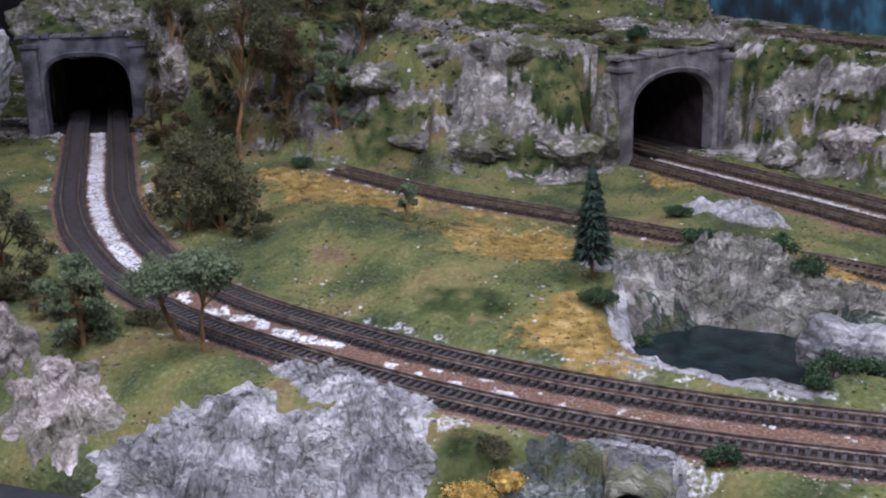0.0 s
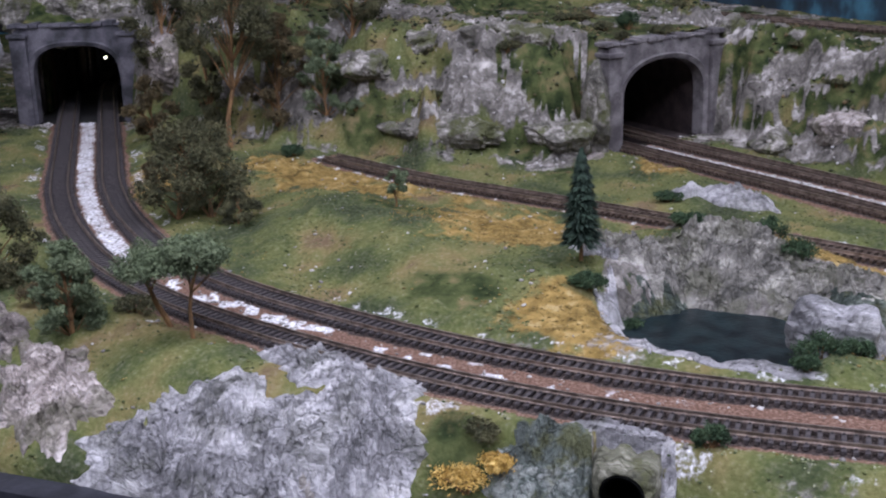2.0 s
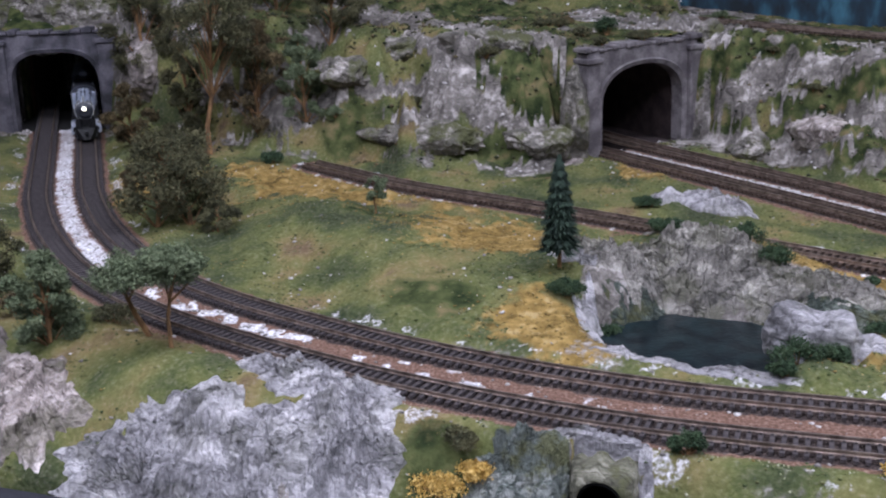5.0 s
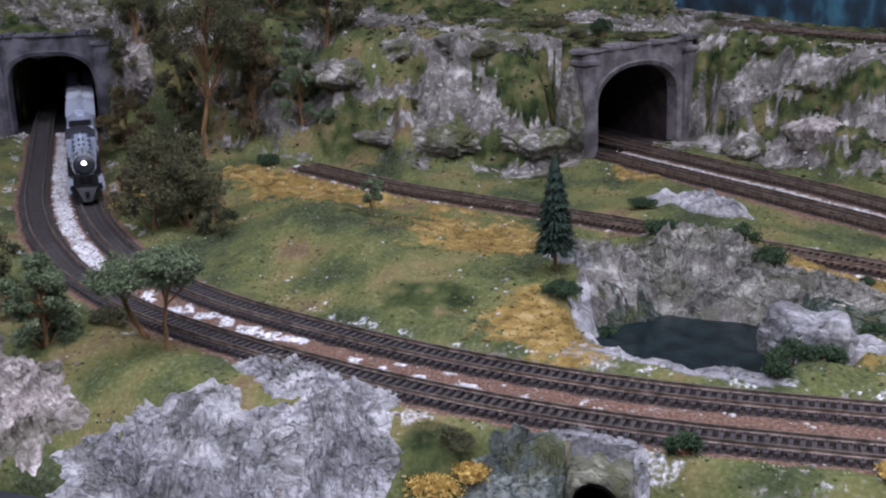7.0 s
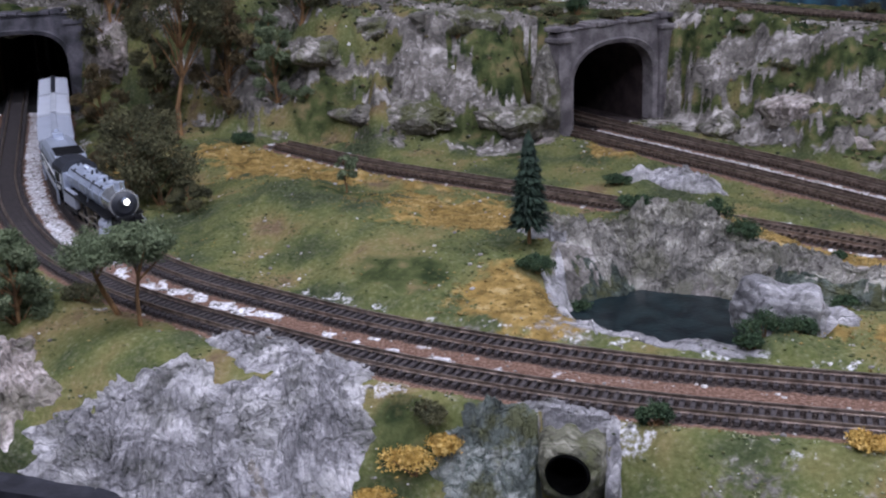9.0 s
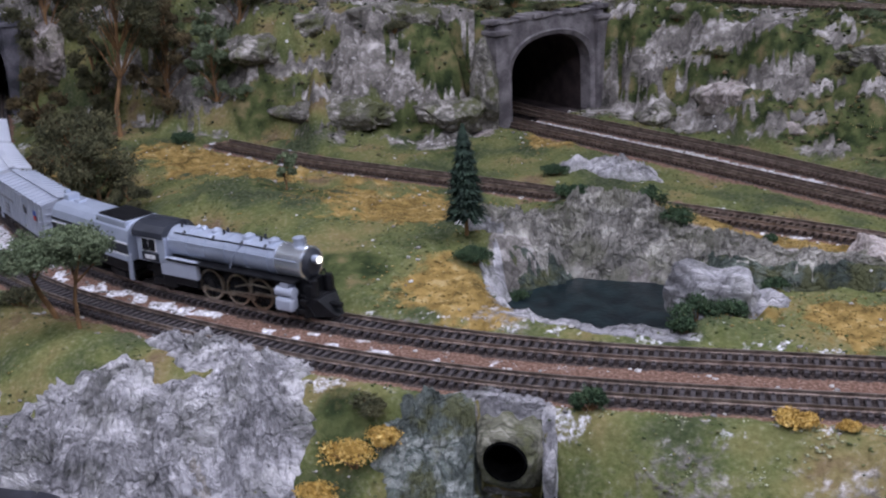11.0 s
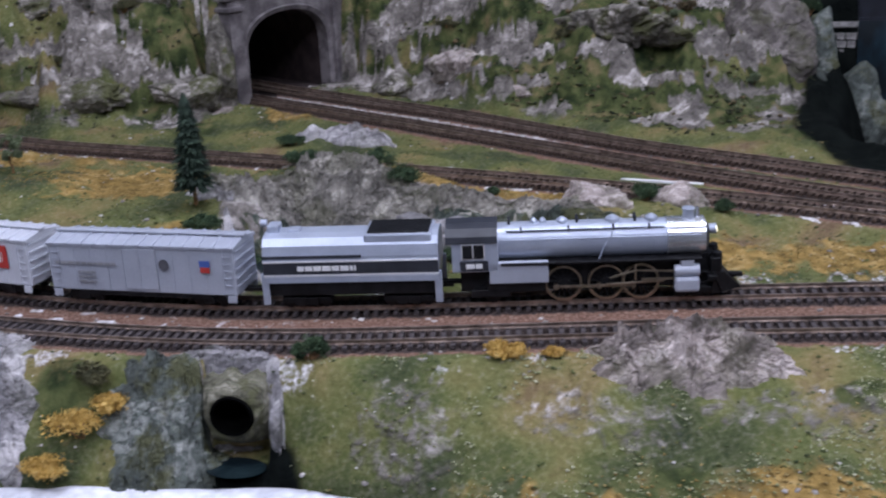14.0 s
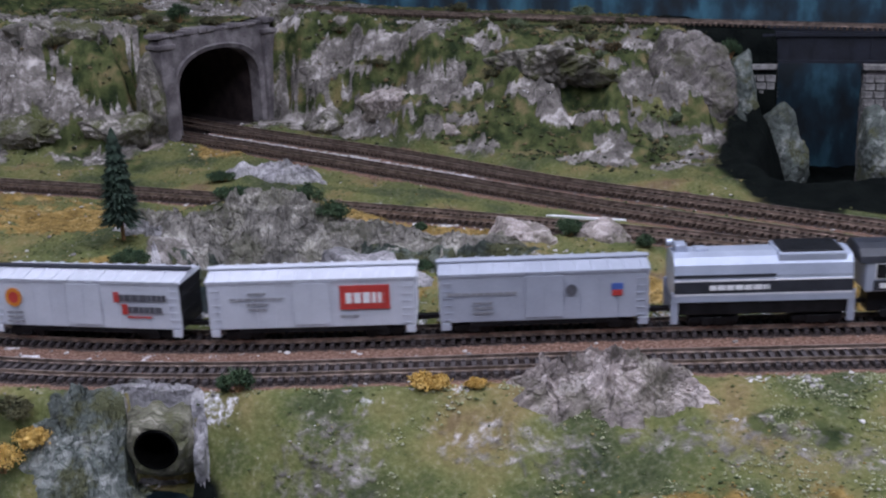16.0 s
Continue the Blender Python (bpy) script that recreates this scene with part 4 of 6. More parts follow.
# ---- rocks ----
def rock_mesh(rx, ry, rz, seed, detail=5, rough=0.16):
    """A boulder of broken flat faces."""
    bm = bmesh.new()
    bmesh.ops.create_icosphere(bm, subdivisions=detail, radius=1.0)
    r = np.random.RandomState(seed)
    normals = r.normal(size=(26, 3))
    normals /= np.linalg.norm(normals, axis=1)[:, None]
    reach = r.uniform(0.72, 1.05, 26)
    d = np.array([v.co[:] for v in bm.verts])
    d /= np.linalg.norm(d, axis=1)[:, None]
    k = (reach[None] / np.maximum(d @ normals.T, 0.05))
    far = np.minimum(-np.log(np.exp(-18 * np.minimum(k, 2)).sum(1)) / 18, 1.3)
    scale = np.array([rx, ry, rz])
    for v, dd, f in zip(bm.verts, d, far):
        p = Vector(dd * scale) * 55 + Vector((seed * 3.7, seed * 1.9, seed * 5.3))
        k = 1.0 * noise.noise(p) + 0.6 * (noise.ridged_multi_fractal(p * 1.3, 0.9, 2.2, 4, 1.0, 2.0) - 1.2) * 0.5 + 0.35 * noise.noise(p * 3.1) + 0.2 * noise.noise(p * 7)
        v.co = Vector(dd * scale) * (f * (1 + rough * k))
    return bm


def boulder(x, y, z, rx, ry, rz, turn, seed, label, mat=None, detail=5, rough=0.16, lean=0.0):
    bm, m = rock_mesh(rx, ry, rz, seed, detail, rough), pose(x, y, z, lean, 0, turn)
    foot = lay(x, y, z)
    laid = lay(*np.array([(m @ v.co)[:] for v in bm.verts]).T) - foot
    for v, p in zip(bm.verts, laid.tolist()):
        v.co = p
    return tagged(part("rock_outcrop", bm, mat or ROCK, None, at=pose(*foot.tolist())), label, "rock", "plaster rocks")


def outcrop(x, y, rx, ry, turn, tall, seed, label, mat=None, grain=60.0, run=25.0, rings=54, spokes=150, crag=1.0):
    """A plaster rock cast that lies on the slope: cragged on top, sunk in at its rim."""
    rr = np.linspace(0, 1, rings)[:, None] ** 0.8
    aa = np.linspace(0, 2 * math.pi, spokes, endpoint=False)[None, :]
    out = 1 + 0.55 * (fbm(np.cos(aa) * 2.6 + seed * 3.1 + 20, np.sin(aa) * 2.6 + seed + 20, 5, 0.6) - 0.5) * 2
    c, s = math.cos(radians(turn)), math.sin(radians(turn))
    u, v = rr * out * rx * np.cos(aa), rr * out * ry * np.sin(aa)
    X, Y = x + u * c - v * s, y + u * s + v * c
    shape = (1 - rr**2.2) * 0.85 + 0 * aa
    rough = crags(X + seed * 0.37, Y + seed * 0.21, grain, run)
    Z = height(X, Y, False) + tall * (shape * 0.75) + tall * 1.35 * crag * rough * ramp(1.0, 0.5, rr) - 0.005 * ramp(0.85, 1.0, rr)
    shift = crags(X + 3.3, Y + seed, grain * 0.8, run + 60) * tall * 0.45 * crag * ramp(1.0, 0.7, rr)
    X, Y = X + shift * 0.6, Y - shift * 0.9
    verts = lay(X, Y, Z)[1:].reshape(-1, 3).tolist() + [lay(x, y, float(Z[0].mean())).tolist()]
    idx = np.arange((rings - 1) * spokes).reshape(rings - 1, spokes)
    nxt = np.roll(idx, -1, axis=1)
    faces = np.stack([idx[:-1], idx[1:], nxt[1:], nxt[:-1]], -1).reshape(-1, 4).tolist()
    faces += [((rings - 1) * spokes, int(idx[0, k]), int(nxt[0, k])) for k in range(spokes)]
    return tagged(new("rock_outcrop", mesh_of("rock_outcrop", verts, faces, mat or ROCK)), label, "rock", "plaster rocks")


FRONT = "large grey plaster rock face on the front slope"
outcrop(-0.112, 0.638, 0.096, 0.044, -14, 0.015, 1, FRONT, None, 42, 60, 90, 260)
outcrop(-0.046, 0.682, 0.062, 0.022, -26, 0.011, 2, FRONT, None, 55, 40, 60, 180)
outcrop(-0.030, 0.640, 0.045, 0.034, -18, 0.014, 3, FRONT, None, 50, 70, 60, 180)
PINK = "pinkish plaster rock on the grassy front slope"
outcrop(-0.238, 0.703, 0.046, 0.032, -25, 0.014, 4, PINK, ROCK_PINK, 50, 60)
outcrop(-0.300, 0.750, 0.045, 0.030, -40, 0.020, 5, PINK, ROCK_PINK, 50, 60)
MOSSY = "mossy grey rock beside the culvert"
outcrop(0.080, 0.606, 0.038, 0.024, -10, 0.010, 6, MOSSY, ROCK_GREEN, 60, 20)
outcrop(0.066, 0.590, 0.024, 0.014, 20, 0.014, 7, MOSSY, ROCK_GREEN, 80, 20)
outcrop(0.122, 0.619, 0.032, 0.010, -14, 0.005, 8, MOSSY, ROCK, 90, 10)
outcrop(0.149, 0.597, 0.005, 0.017, -5, 0.006, 44, "pale stone edging beside the culvert", ROCK, 90, 80, 30, 90)
outcrop(0.100, 0.598, 0.012, 0.020, 0, 0.014, 45, MOSSY, ROCK_GREEN, 90, 20, 30, 90)
outcrop(0.400, 0.554, 0.066, 0.028, -14, 0.028, 9, "rounded pinkish grey rock below the track", ROCK_PINK, 48, 30, 70, 180, 0.65)
ROCK_SHELF = rock_material("weathered shelf rock", (0.05, 0.05, 0.045), (0.27, 0.25, 0.225), (0.58, 0.545, 0.49), 0.45)
SHELF = "layered grey rock shelf above the pool"
outcrop(0.165, 0.838, 0.050, 0.022, -2, 0.018, 11, SHELF, ROCK_SHELF, 62, 10, 60, 180)
outcrop(0.235, 0.838, 0.056, 0.026, -12, 0.020, 12, SHELF, ROCK_SHELF, 62, 10, 70, 200)
outcrop(0.305, 0.812, 0.055, 0.022, -16, 0.016, 13, SHELF, ROCK_SHELF, 66, 5, 60, 180)
outcrop(0.370, 0.788, 0.050, 0.016, -14, 0.010, 42, SHELF, ROCK_SHELF, 70, 5)
outcrop(0.232, 0.868, 0.040, 0.012, -10, 0.010, 15, SHELF, ROCK_SHELF, 70, 10)
outcrop(0.135, 0.834, 0.022, 0.016, 0, 0.010, 14, "small grey rocks at the foot of the conifer", None, 80, 10)
STAINED = "dark green stained rock at the waterline"
outcrop(0.205, 0.806, 0.056, 0.017, -8, 0.008, 46, STAINED, ROCK_POOL, 80, 5)
outcrop(0.285, 0.796, 0.066, 0.016, -12, 0.008, 47, STAINED, ROCK_POOL, 80, 5)
outcrop(0.375, 0.772, 0.050, 0.010, -12, 0.006, 48, STAINED, ROCK_POOL, 80, 5)
BANK = "smooth grey bank of the pool"
outcrop(0.148, 0.758, 0.020, 0.046, 12, 0.008, 16, BANK, None, 40, 70, 40, 120, 0.5)
outcrop(0.196, 0.706, 0.060, 0.009, -17, 0.003, 17, BANK, None, 60, 10, 40, 140, 0.6)
boulder(0.160, 1.126, 0.045, 0.014, 0.018, 0.065, 30, 71, "pale rock rib beside the stone portal", ROCK_CLIFF)
boulder(0.306, 1.232, 0.045, 0.016, 0.018, 0.065, 30, 72, "pale rock rib beside the stone portal", ROCK_CLIFF)
boulder(0.285, 0.740, 0.000, 0.036, 0.016, 0.032, -12, 18, "pale boulder standing in the pool")
boulder(0.322, 0.730, -0.006, 0.024, 0.012, 0.018, -12, 19, "pale boulder standing in the pool")
boulder(0.422, 0.792, 0.000, 0.038, 0.020, 0.030, -20, 20, "pale rounded boulder beside the siding", ROCK_PINK, 6)
boulder(0.492, 0.782, 0.000, 0.028, 0.016, 0.028, -15, 21, "pale rounded boulder beside the siding", ROCK_PINK, 6)
outcrop(0.266, 0.992, 0.038, 0.020, -25, 0.016, 22, "grey rock between the tracks", None, 45, 60, 54, 150, 0.6)
outcrop(0.232, 1.002, 0.022, 0.014, 10, 0.012, 43, "grey rock between the tracks", None, 50, 60, 54, 150, 0.6)
CLIFF = "craggy pale rock in the cliff"
for k, (x, y, rx, ry, turn, tall, mat) in enumerate(((0.400, 1.130, 0.042, 0.030, -40, 0.024, ROCK_PINK), (0.552, 1.082, 0.070, 0.048, -35, 0.026, ROCK_CLIFF), (0.345, 1.160, 0.024, 0.026, 30, 0.020, ROCK_CLIFF), (0.020, 1.105, 0.050, 0.026, -8, 0.022, ROCK_CLIFF),
                                                    (-0.055, 1.135, 0.030, 0.026, 10, 0.024, ROCK_CLIFF), (0.125, 1.115, 0.034, 0.030, 15, 0.024, ROCK_CLIFF), (0.078, 1.150, 0.040, 0.022, 0, 0.022, ROCK_CLIFF), (-0.010, 1.160, 0.045, 0.018, 0, 0.018, ROCK_CLIFF),
                                                    (0.155, 1.112, 0.014, 0.026, 30, 0.018, ROCK_PINK), (0.450, 1.075, 0.030, 0.016, -35, 0.012, ROCK_PINK), (0.305, 1.235, 0.018, 0.020, 0, 0.018, ROCK_CLIFF))):
    boulder(x, y, float(height(np.array([x]), np.array([y]), False)[0]) - 0.008, rx * 1.15, ry * 0.8, tall * 0.8, turn, 60 + k, CLIFF, mat, 6, 0.22, -15)
for k, (x, y, z, a, b, c, turn, mat) in enumerate(((0.720, 1.076, 0.030, 0.058, 0.044, 0.098, -15, ROCK_BROWN), (0.782, 1.092, 0.010, 0.036, 0.034, 0.080, -15, ROCK_GREEN), (0.838, 1.100, -0.040, 0.050, 0.034, 0.068, -15, ROCK_GREEN), (0.756, 1.060, -0.020, 0.050, 0.034, 0.060, -15, ROCK_GREEN), (0.955, 1.060, -0.035, 0.034, 0.032, 0.050, 20, ROCK_GREEN))):
    boulder(x, y, z, a, b, c, turn, 26 + k, "tall smooth grey rock by the bridge", mat, 6, 0.08)
for k, (x, y, z, a, b, c, turn, mat) in enumerate(((-0.478, 1.165, 0.045, 0.044, 0.052, 0.085, 20, ROCK), (-0.530, 1.08, 0.020, 0.040, 0.060, 0.070, 10, ROCK), (-0.268, 1.215, 0.065, 0.034, 0.024, 0.042, -10, ROCK_PINK), (-0.365, 1.262, 0.112, 0.075, 0.036, 0.036, 8, ROCK_CLIFF))):
    boulder(x, y, z, a, b, c, turn, 36 + k, "grey rock wall beside the tunnel portal", mat, 6)

# ---- loose cover: turf, moss, chips (far too many to count) ----
rng = np.random.RandomState(5)
SEEN = (GX > -0.62) & (GX < 1.0) & (GY < 1.45)
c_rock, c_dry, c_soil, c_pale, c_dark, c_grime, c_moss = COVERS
c_hill = ramp(-0.03, 0.03, GY - np.interp(GX, CLIFF_X, CLIFF_Y))
c_patch = fbm(GX * 28, GY * 28 + 7, 4)


def bits(name, weight, count, lo, hi, flat, mat, label, category, lift=0.3, chunky=False):
    """Small uneven lumps strewn over the ground."""
    w = np.where(SEEN, weight, 0).ravel() * np.gradient(GX, axis=1).ravel()
    pick = rng.choice(w.size, count, p=w / w.sum())
    base = LAID.reshape(-1, 3)[pick] + rng.uniform(-0.002, 0.002, (count, 3)) * (1, 1, 0)
    size = lo + (hi - lo) * rng.rand(count) ** 2.5
    shape = np.array([(1, 0, 0), (0, 1, 0), (-1, 0, 0), (0, -1, 0), (0, 0, 1), (0, 0, -1)], float)
    if chunky:
        shape = np.concatenate([shape, np.array([(1, 1, 1), (-1, 1, 1), (1, -1, 1), (-1, -1, 1), (1, 1, -1), (-1, 1, -1), (1, -1, -1), (-1, -1, -1)]) * 0.62])
        tri = np.array([(0, 6, 8), (0, 8, 12), (0, 12, 10), (0, 10, 6), (1, 7, 6), (1, 6, 10), (1, 10, 11), (1, 11, 7), (2, 9, 7), (2, 7, 11), (2, 11, 13), (2, 13, 9), (3, 8, 9), (3, 9, 13), (3, 13, 12), (3, 12, 8),
                        (4, 6, 7), (4, 7, 9), (4, 9, 8), (4, 8, 6)])
    else:
        tri = np.array([(0, 1, 4), (1, 2, 4), (2, 3, 4), (3, 0, 4), (1, 0, 5), (2, 1, 5), (3, 2, 5), (0, 3, 5)])
    n = len(shape)
    pts = shape[None] * (1 + rng.uniform(-0.45, 0.45, (count, n, 1))) * size[:, None, None]
    a = rng.rand(count) * 6.28
    c, s = np.cos(a)[:, None], np.sin(a)[:, None]
    x, y, z = pts[..., 0] * c - pts[..., 1] * s, pts[..., 0] * s + pts[..., 1] * c, pts[..., 2] * flat
    verts = np.stack([x, y, z + lift * size[:, None] * flat], -1) + base[:, None, :]
    faces = (tri[None] + n * np.arange(count)[:, None, None]).reshape(-1, 3)
    me = bpy.data.meshes.new(name)
    me.vertices.add(count * n)
    me.vertices.foreach_set("co", verts.reshape(-1))
    me.loops.add(faces.size)
    me.loops.foreach_set("vertex_index", faces.ravel().astype(np.int32))
    me.polygons.add(len(faces))
    me.polygons.foreach_set("loop_start", np.arange(0, faces.size, 3, dtype=np.int32))
    me.update(calc_edges=True)
    me.validate()
    me.materials.append(mat)
    return tagged(new(name, me), label, category, kind="stuff")


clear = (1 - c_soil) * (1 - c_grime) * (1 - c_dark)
bits("grass", clear * (1 - c_rock) * (1 - c_dry) * (1 - 0.85 * c_moss) * (1 - 0.8 * c_hill) * (0.15 + ramp(0.35, 0.6, c_patch)), 26000, 0.0005, 0.0016, 0.5, TUFT_GREEN, "short green turf foam on the meadow", "grass")
bits("straw", clear * c_dry * (1 - c_rock), 16000, 0.0005, 0.0014, 0.5, TUFT_DRY, "dry ochre grass foam in patches", "grass")
bits("moss", clear * (1 - 0.75 * c_rock) * c_hill * ramp(0.40, 0.55, 1 - c_patch), 15000, 0.0009, 0.0034, 0.6, TUFT_DARK, "dark moss and weeds on the cliff", "moss")
bits("cliff_stones", c_hill * clear * (0.1 + c_rock) * ramp(0.45, 0.6, c_patch) * (GZ < 0.125) * ramp(0.62, 0.32, GX), 1500, 0.0006, 0.0022, 0.8, CHIPS, "pale stone chips sticking out of the cliff", "stones", 0.0, True)
bits("scree", (c_pale * (1 - c_grime) + 0.07 * ramp(0.5, 0.6, c_patch) * (1 - c_hill) * clear * (1 - c_moss) + 0.05 * c_soil * (1 - c_grime)) * (GZ < 0.05), 3600, 0.0004, 0.0018, 0.5, CHIPS, "pale stone chips between and beside the tracks", "stones", 0.2, True)

bits("pale_grass", clear * (1 - c_rock) * ramp(0.1, 0.3, GX) * ramp(0.63, 0.58, GY) * ramp(0.5, 0.62, fbm(GX * 40, GY * 40, 4)), 22000, 0.0003, 0.0011, 0.7, TUFT_PALE, "pale green tufts on the front slope", "grass")

# ---- water and culvert ----
def pool(name, x, y, z, rx, ry, turn, label):
    bm = bmesh.new()
    bmesh.ops.create_circle(bm, cap_ends=True, segments=48, radius=1.0)
    m, foot = pose(x, y, z, 0, 0, turn), lay(x, y, z)
    for v in bm.verts:
        p = m @ Vector((v.co.x * rx, v.co.y * ry, 0))
        q = lay(p.x, p.y, z) - foot
        v.co = (q[0], q[1], 0)
    return tagged(part(name, bm, WATER, None, at=pose(*foot.tolist())), label, "water", kind="structure")


pool("water", 0.245, 0.764, -0.017, 0.135, 0.066, -8, "still dark pool below the rock shelf")
pool("water", 0.121, 0.588, -0.0610, 0.018, 0.011, -12, "dark glossy stream below the culvert")
culvert = empty("culvert", spot(CULVERT[0], CULVERT[1], -0.0285, CULVERT_TURN), "grey stone culvert with a round black pipe mouth", "culvert")
bm = bmesh.new()
rings = []
for rr, yy in ((0.0115, 0.0085), (0.0115, -0.010), (0.0126, -0.0105), (0.0132, -0.009), (0.0132, 0.0085)):
    rings.append([bm.verts.new((rr * math.cos(a), yy, rr * math.sin(a))) for a in np.linspace(0, 2 * math.pi, 40, endpoint=False)])
for r0, r1 in zip(rings, rings[1:]):
    for k in range(40):
        bm.faces.new((r0[k], r0[(k + 1) % 40], r1[(k + 1) % 40], r1[k]))
# shallow cap whose black stands in for the dark depth of the pipe
bm.faces.new(rings[0])
part("pipe", bm, PIT, culvert, "black pipe mouth")
bm = bmesh.new()
inner_ring = [(0.0134 * math.cos(a), 0.0134 * math.sin(a)) for a in np.linspace(0, 2 * math.pi, 48, endpoint=False)]
layers = []
for k in range(9):
    f = k / 8
    row = []
    for x, z in inner_ring:
        g = min(0.0225 / max(abs(x), 1e-6), (0.0200 if z > 0 else 0.03) / max(abs(z), 1e-6))
        g = 1 + (0.6 * g + 0.4 * 1.75 - 1) * f
        p = Vector((x * g * 170, z * g * 170, 2))
        j = 1 + 0.12 * f * noise.noise(p)
        row.append(bm.verts.new((x * g * j, -0.0085 + 0.020 * f**2 + 0.0042 * f**0.5 * noise.fractal(p, 0.8, 2.1, 4), z * g * j)))
    layers.append(row)
for r0, r1 in zip(layers, layers[1:]):
    for k in range(48):
        bm.faces.new((r0[k], r0[(k + 1) % 48], r1[(k + 1) % 48], r1[k]))
part("headwall", bm, ROCK_MOSS, culvert)
part("wing_wall", rock_mesh(0.0045, 0.014, 0.017, 51, 4), ROCK, culvert, at=pose(0.0265, -0.010, -0.006, 0, 0, 8))

# ---- bridge ----
(bx0, by0, _), (bx1, by1, _) = lay(0.855, 1.156), lay(1.30, 1.05)
bridge_tall = sizes_at(0.95, 1.13)[1]
angle = math.degrees(math.atan2(by1 - by0, bx1 - bx0))
long = math.hypot(bx1 - bx0, by1 - by0)
bridge = empty("girder_bridge", pose(bx0, by0, 0, 0, 0, angle) @ Matrix.Diagonal((1, 1, bridge_tall, 1)), "dark blue plate girder bridge on stone piers", "bridge")
for yy in (-0.018, 0.018):
    bm = box(0, long, yy - 0.0012, yy + 0.0012, 0.066, 0.098)
    add_box(bm, 0, long, yy - 0.004, yy + 0.004, 0.096, 0.099)
    add_box(bm, 0, long, yy - 0.004, yy + 0.004, 0.065, 0.068)
    for x in np.arange(0.01, long, 0.02):
        add_box(bm, x - 0.0008, x + 0.0008, yy - 0.0032, yy + 0.0032, 0.068, 0.096)
    part("girder", bm, GIRDER, bridge)
part("deck", box(0, long, -0.020, 0.020, 0.0992, 0.1015), GIRDER, bridge)

block = {}
for w in (0.010, 0.013):
    bm = box(-w / 2 + 0.0004, w / 2 - 0.0004, -0.0035, 0.0035, 0.0004, 0.0086, 0.0011)
    block[w] = bpy.data.meshes.new("stone")
    bm.to_mesh(block[w])
    bm.free()
    block[w].materials.append(STONE_LIGHT)


def pier(x, y, top, half, label):
    ob = empty("stone_pier", pose(*lay(x, y)[:2].tolist(), -0.10 * bridge_tall, 0, 0, angle) @ Matrix.Diagonal((bridge_tall, bridge_tall, bridge_tall, 1)), label, "pier", "bridge piers")
    part("core", box(-half, half, -0.0260, 0.0260, 0, top + 0.10), STONE, ob)
    part("cap", box(-half - 0.004, half + 0.004, -0.031, 0.031, top + 0.0985, top + 0.105, 0.0012), STONE_LIGHT, ob)
    rnd = random.Random(int(x * 1000))
    z = 0.0
    course = 0
    while z < top + 0.088:
        u, row = -half - 0.0015, []
        flip = course % 2
        while u < half + 0.0005:
            w = 0.013 if (len(row) + flip) % 2 else 0.010
            s = new("stone", block[w])
            s.parent, s.matrix_basis = ob, pose(u + w / 2 - 0.001 * flip, -0.0262 + rnd.uniform(-0.0008, 0.0005), z)
            row.append(s)
            u += w
        for v in np.arange(-0.021, 0.022, 0.0125):
            for sx in (-1, 1):
                s = new("stone", block[0.013])
                s.parent, s.matrix_basis = ob, pose(sx * (half + 0.0003) + rnd.uniform(-0.0006, 0.0006), v + 0.003 * flip, z, 0, 0, 90)
        z += 0.009
        course += 1
    return ob


pier(0.836, 1.158, 0.060, 0.032, "stacked grey stone bridge pier")
pier(0.995, 1.120, 0.060, 0.018, "stacked grey stone bridge pier")

# ---- plants ----
def leaves(clumps, count, size, seed, shell=0.55):
    """Small folded leaves in soft clumps: (x, y, z, radius, height)."""
    r = np.random.RandomState(seed)
    c = np.array(clumps, float)
    share = (c[:, 3] ** 2 * c[:, 4]) ** 0.66
    pick = r.choice(len(c), count, p=share / share.sum())
    d = r.normal(size=(count, 3))
    d /= np.linalg.norm(d, axis=1)[:, None]
    d *= (shell + (1 - shell) * r.rand(count) ** 0.6)[:, None] * (1 + 0.25 * r.normal(size=(count, 1)))
    p = c[pick, :3] + d * np.stack([c[pick, 3], c[pick, 3], c[pick, 4]], 1)
    a = r.normal(size=(count, 3))
    a /= np.linalg.norm(a, axis=1)[:, None]
    b = np.cross(a, r.normal(size=(count, 3)))
    b /= np.linalg.norm(b, axis=1)[:, None]
    n = np.cross(a, b)
    s = size * (0.6 + 0.8 * r.rand(count))[:, None]
    verts = np.stack([p - a * s, p + b * s * 0.6 + n * s * 0.25, p + a * s, p - b * s * 0.6 + n * s * 0.25], 1).reshape(-1, 3)
    k = 4 * np.arange(count)[:, None]
    return verts, np.concatenate([k + (0, 1, 2), k + (0, 2, 3)], 0)


def foliage(name, clumps, count, size, seed, mat, parent, label=""):
    v, f = leaves(clumps, count, size, seed)
    ob = new(name, mesh_of(name, v.tolist(), f.tolist(), mat))
    ob.parent = parent
    return tagged(ob, label)


def stem(points, r0, r1, bm=None, n=7):
    bm = bm or bmesh.new()
    for k in range(len(points) - 1):
        a, b = r0 + (r1 - r0) * k / (len(points) - 1), r0 + (r1 - r0) * (k + 1) / (len(points) - 1)
        add_rod(bm, points[k], points[k + 1], a, b, n)
    return bm


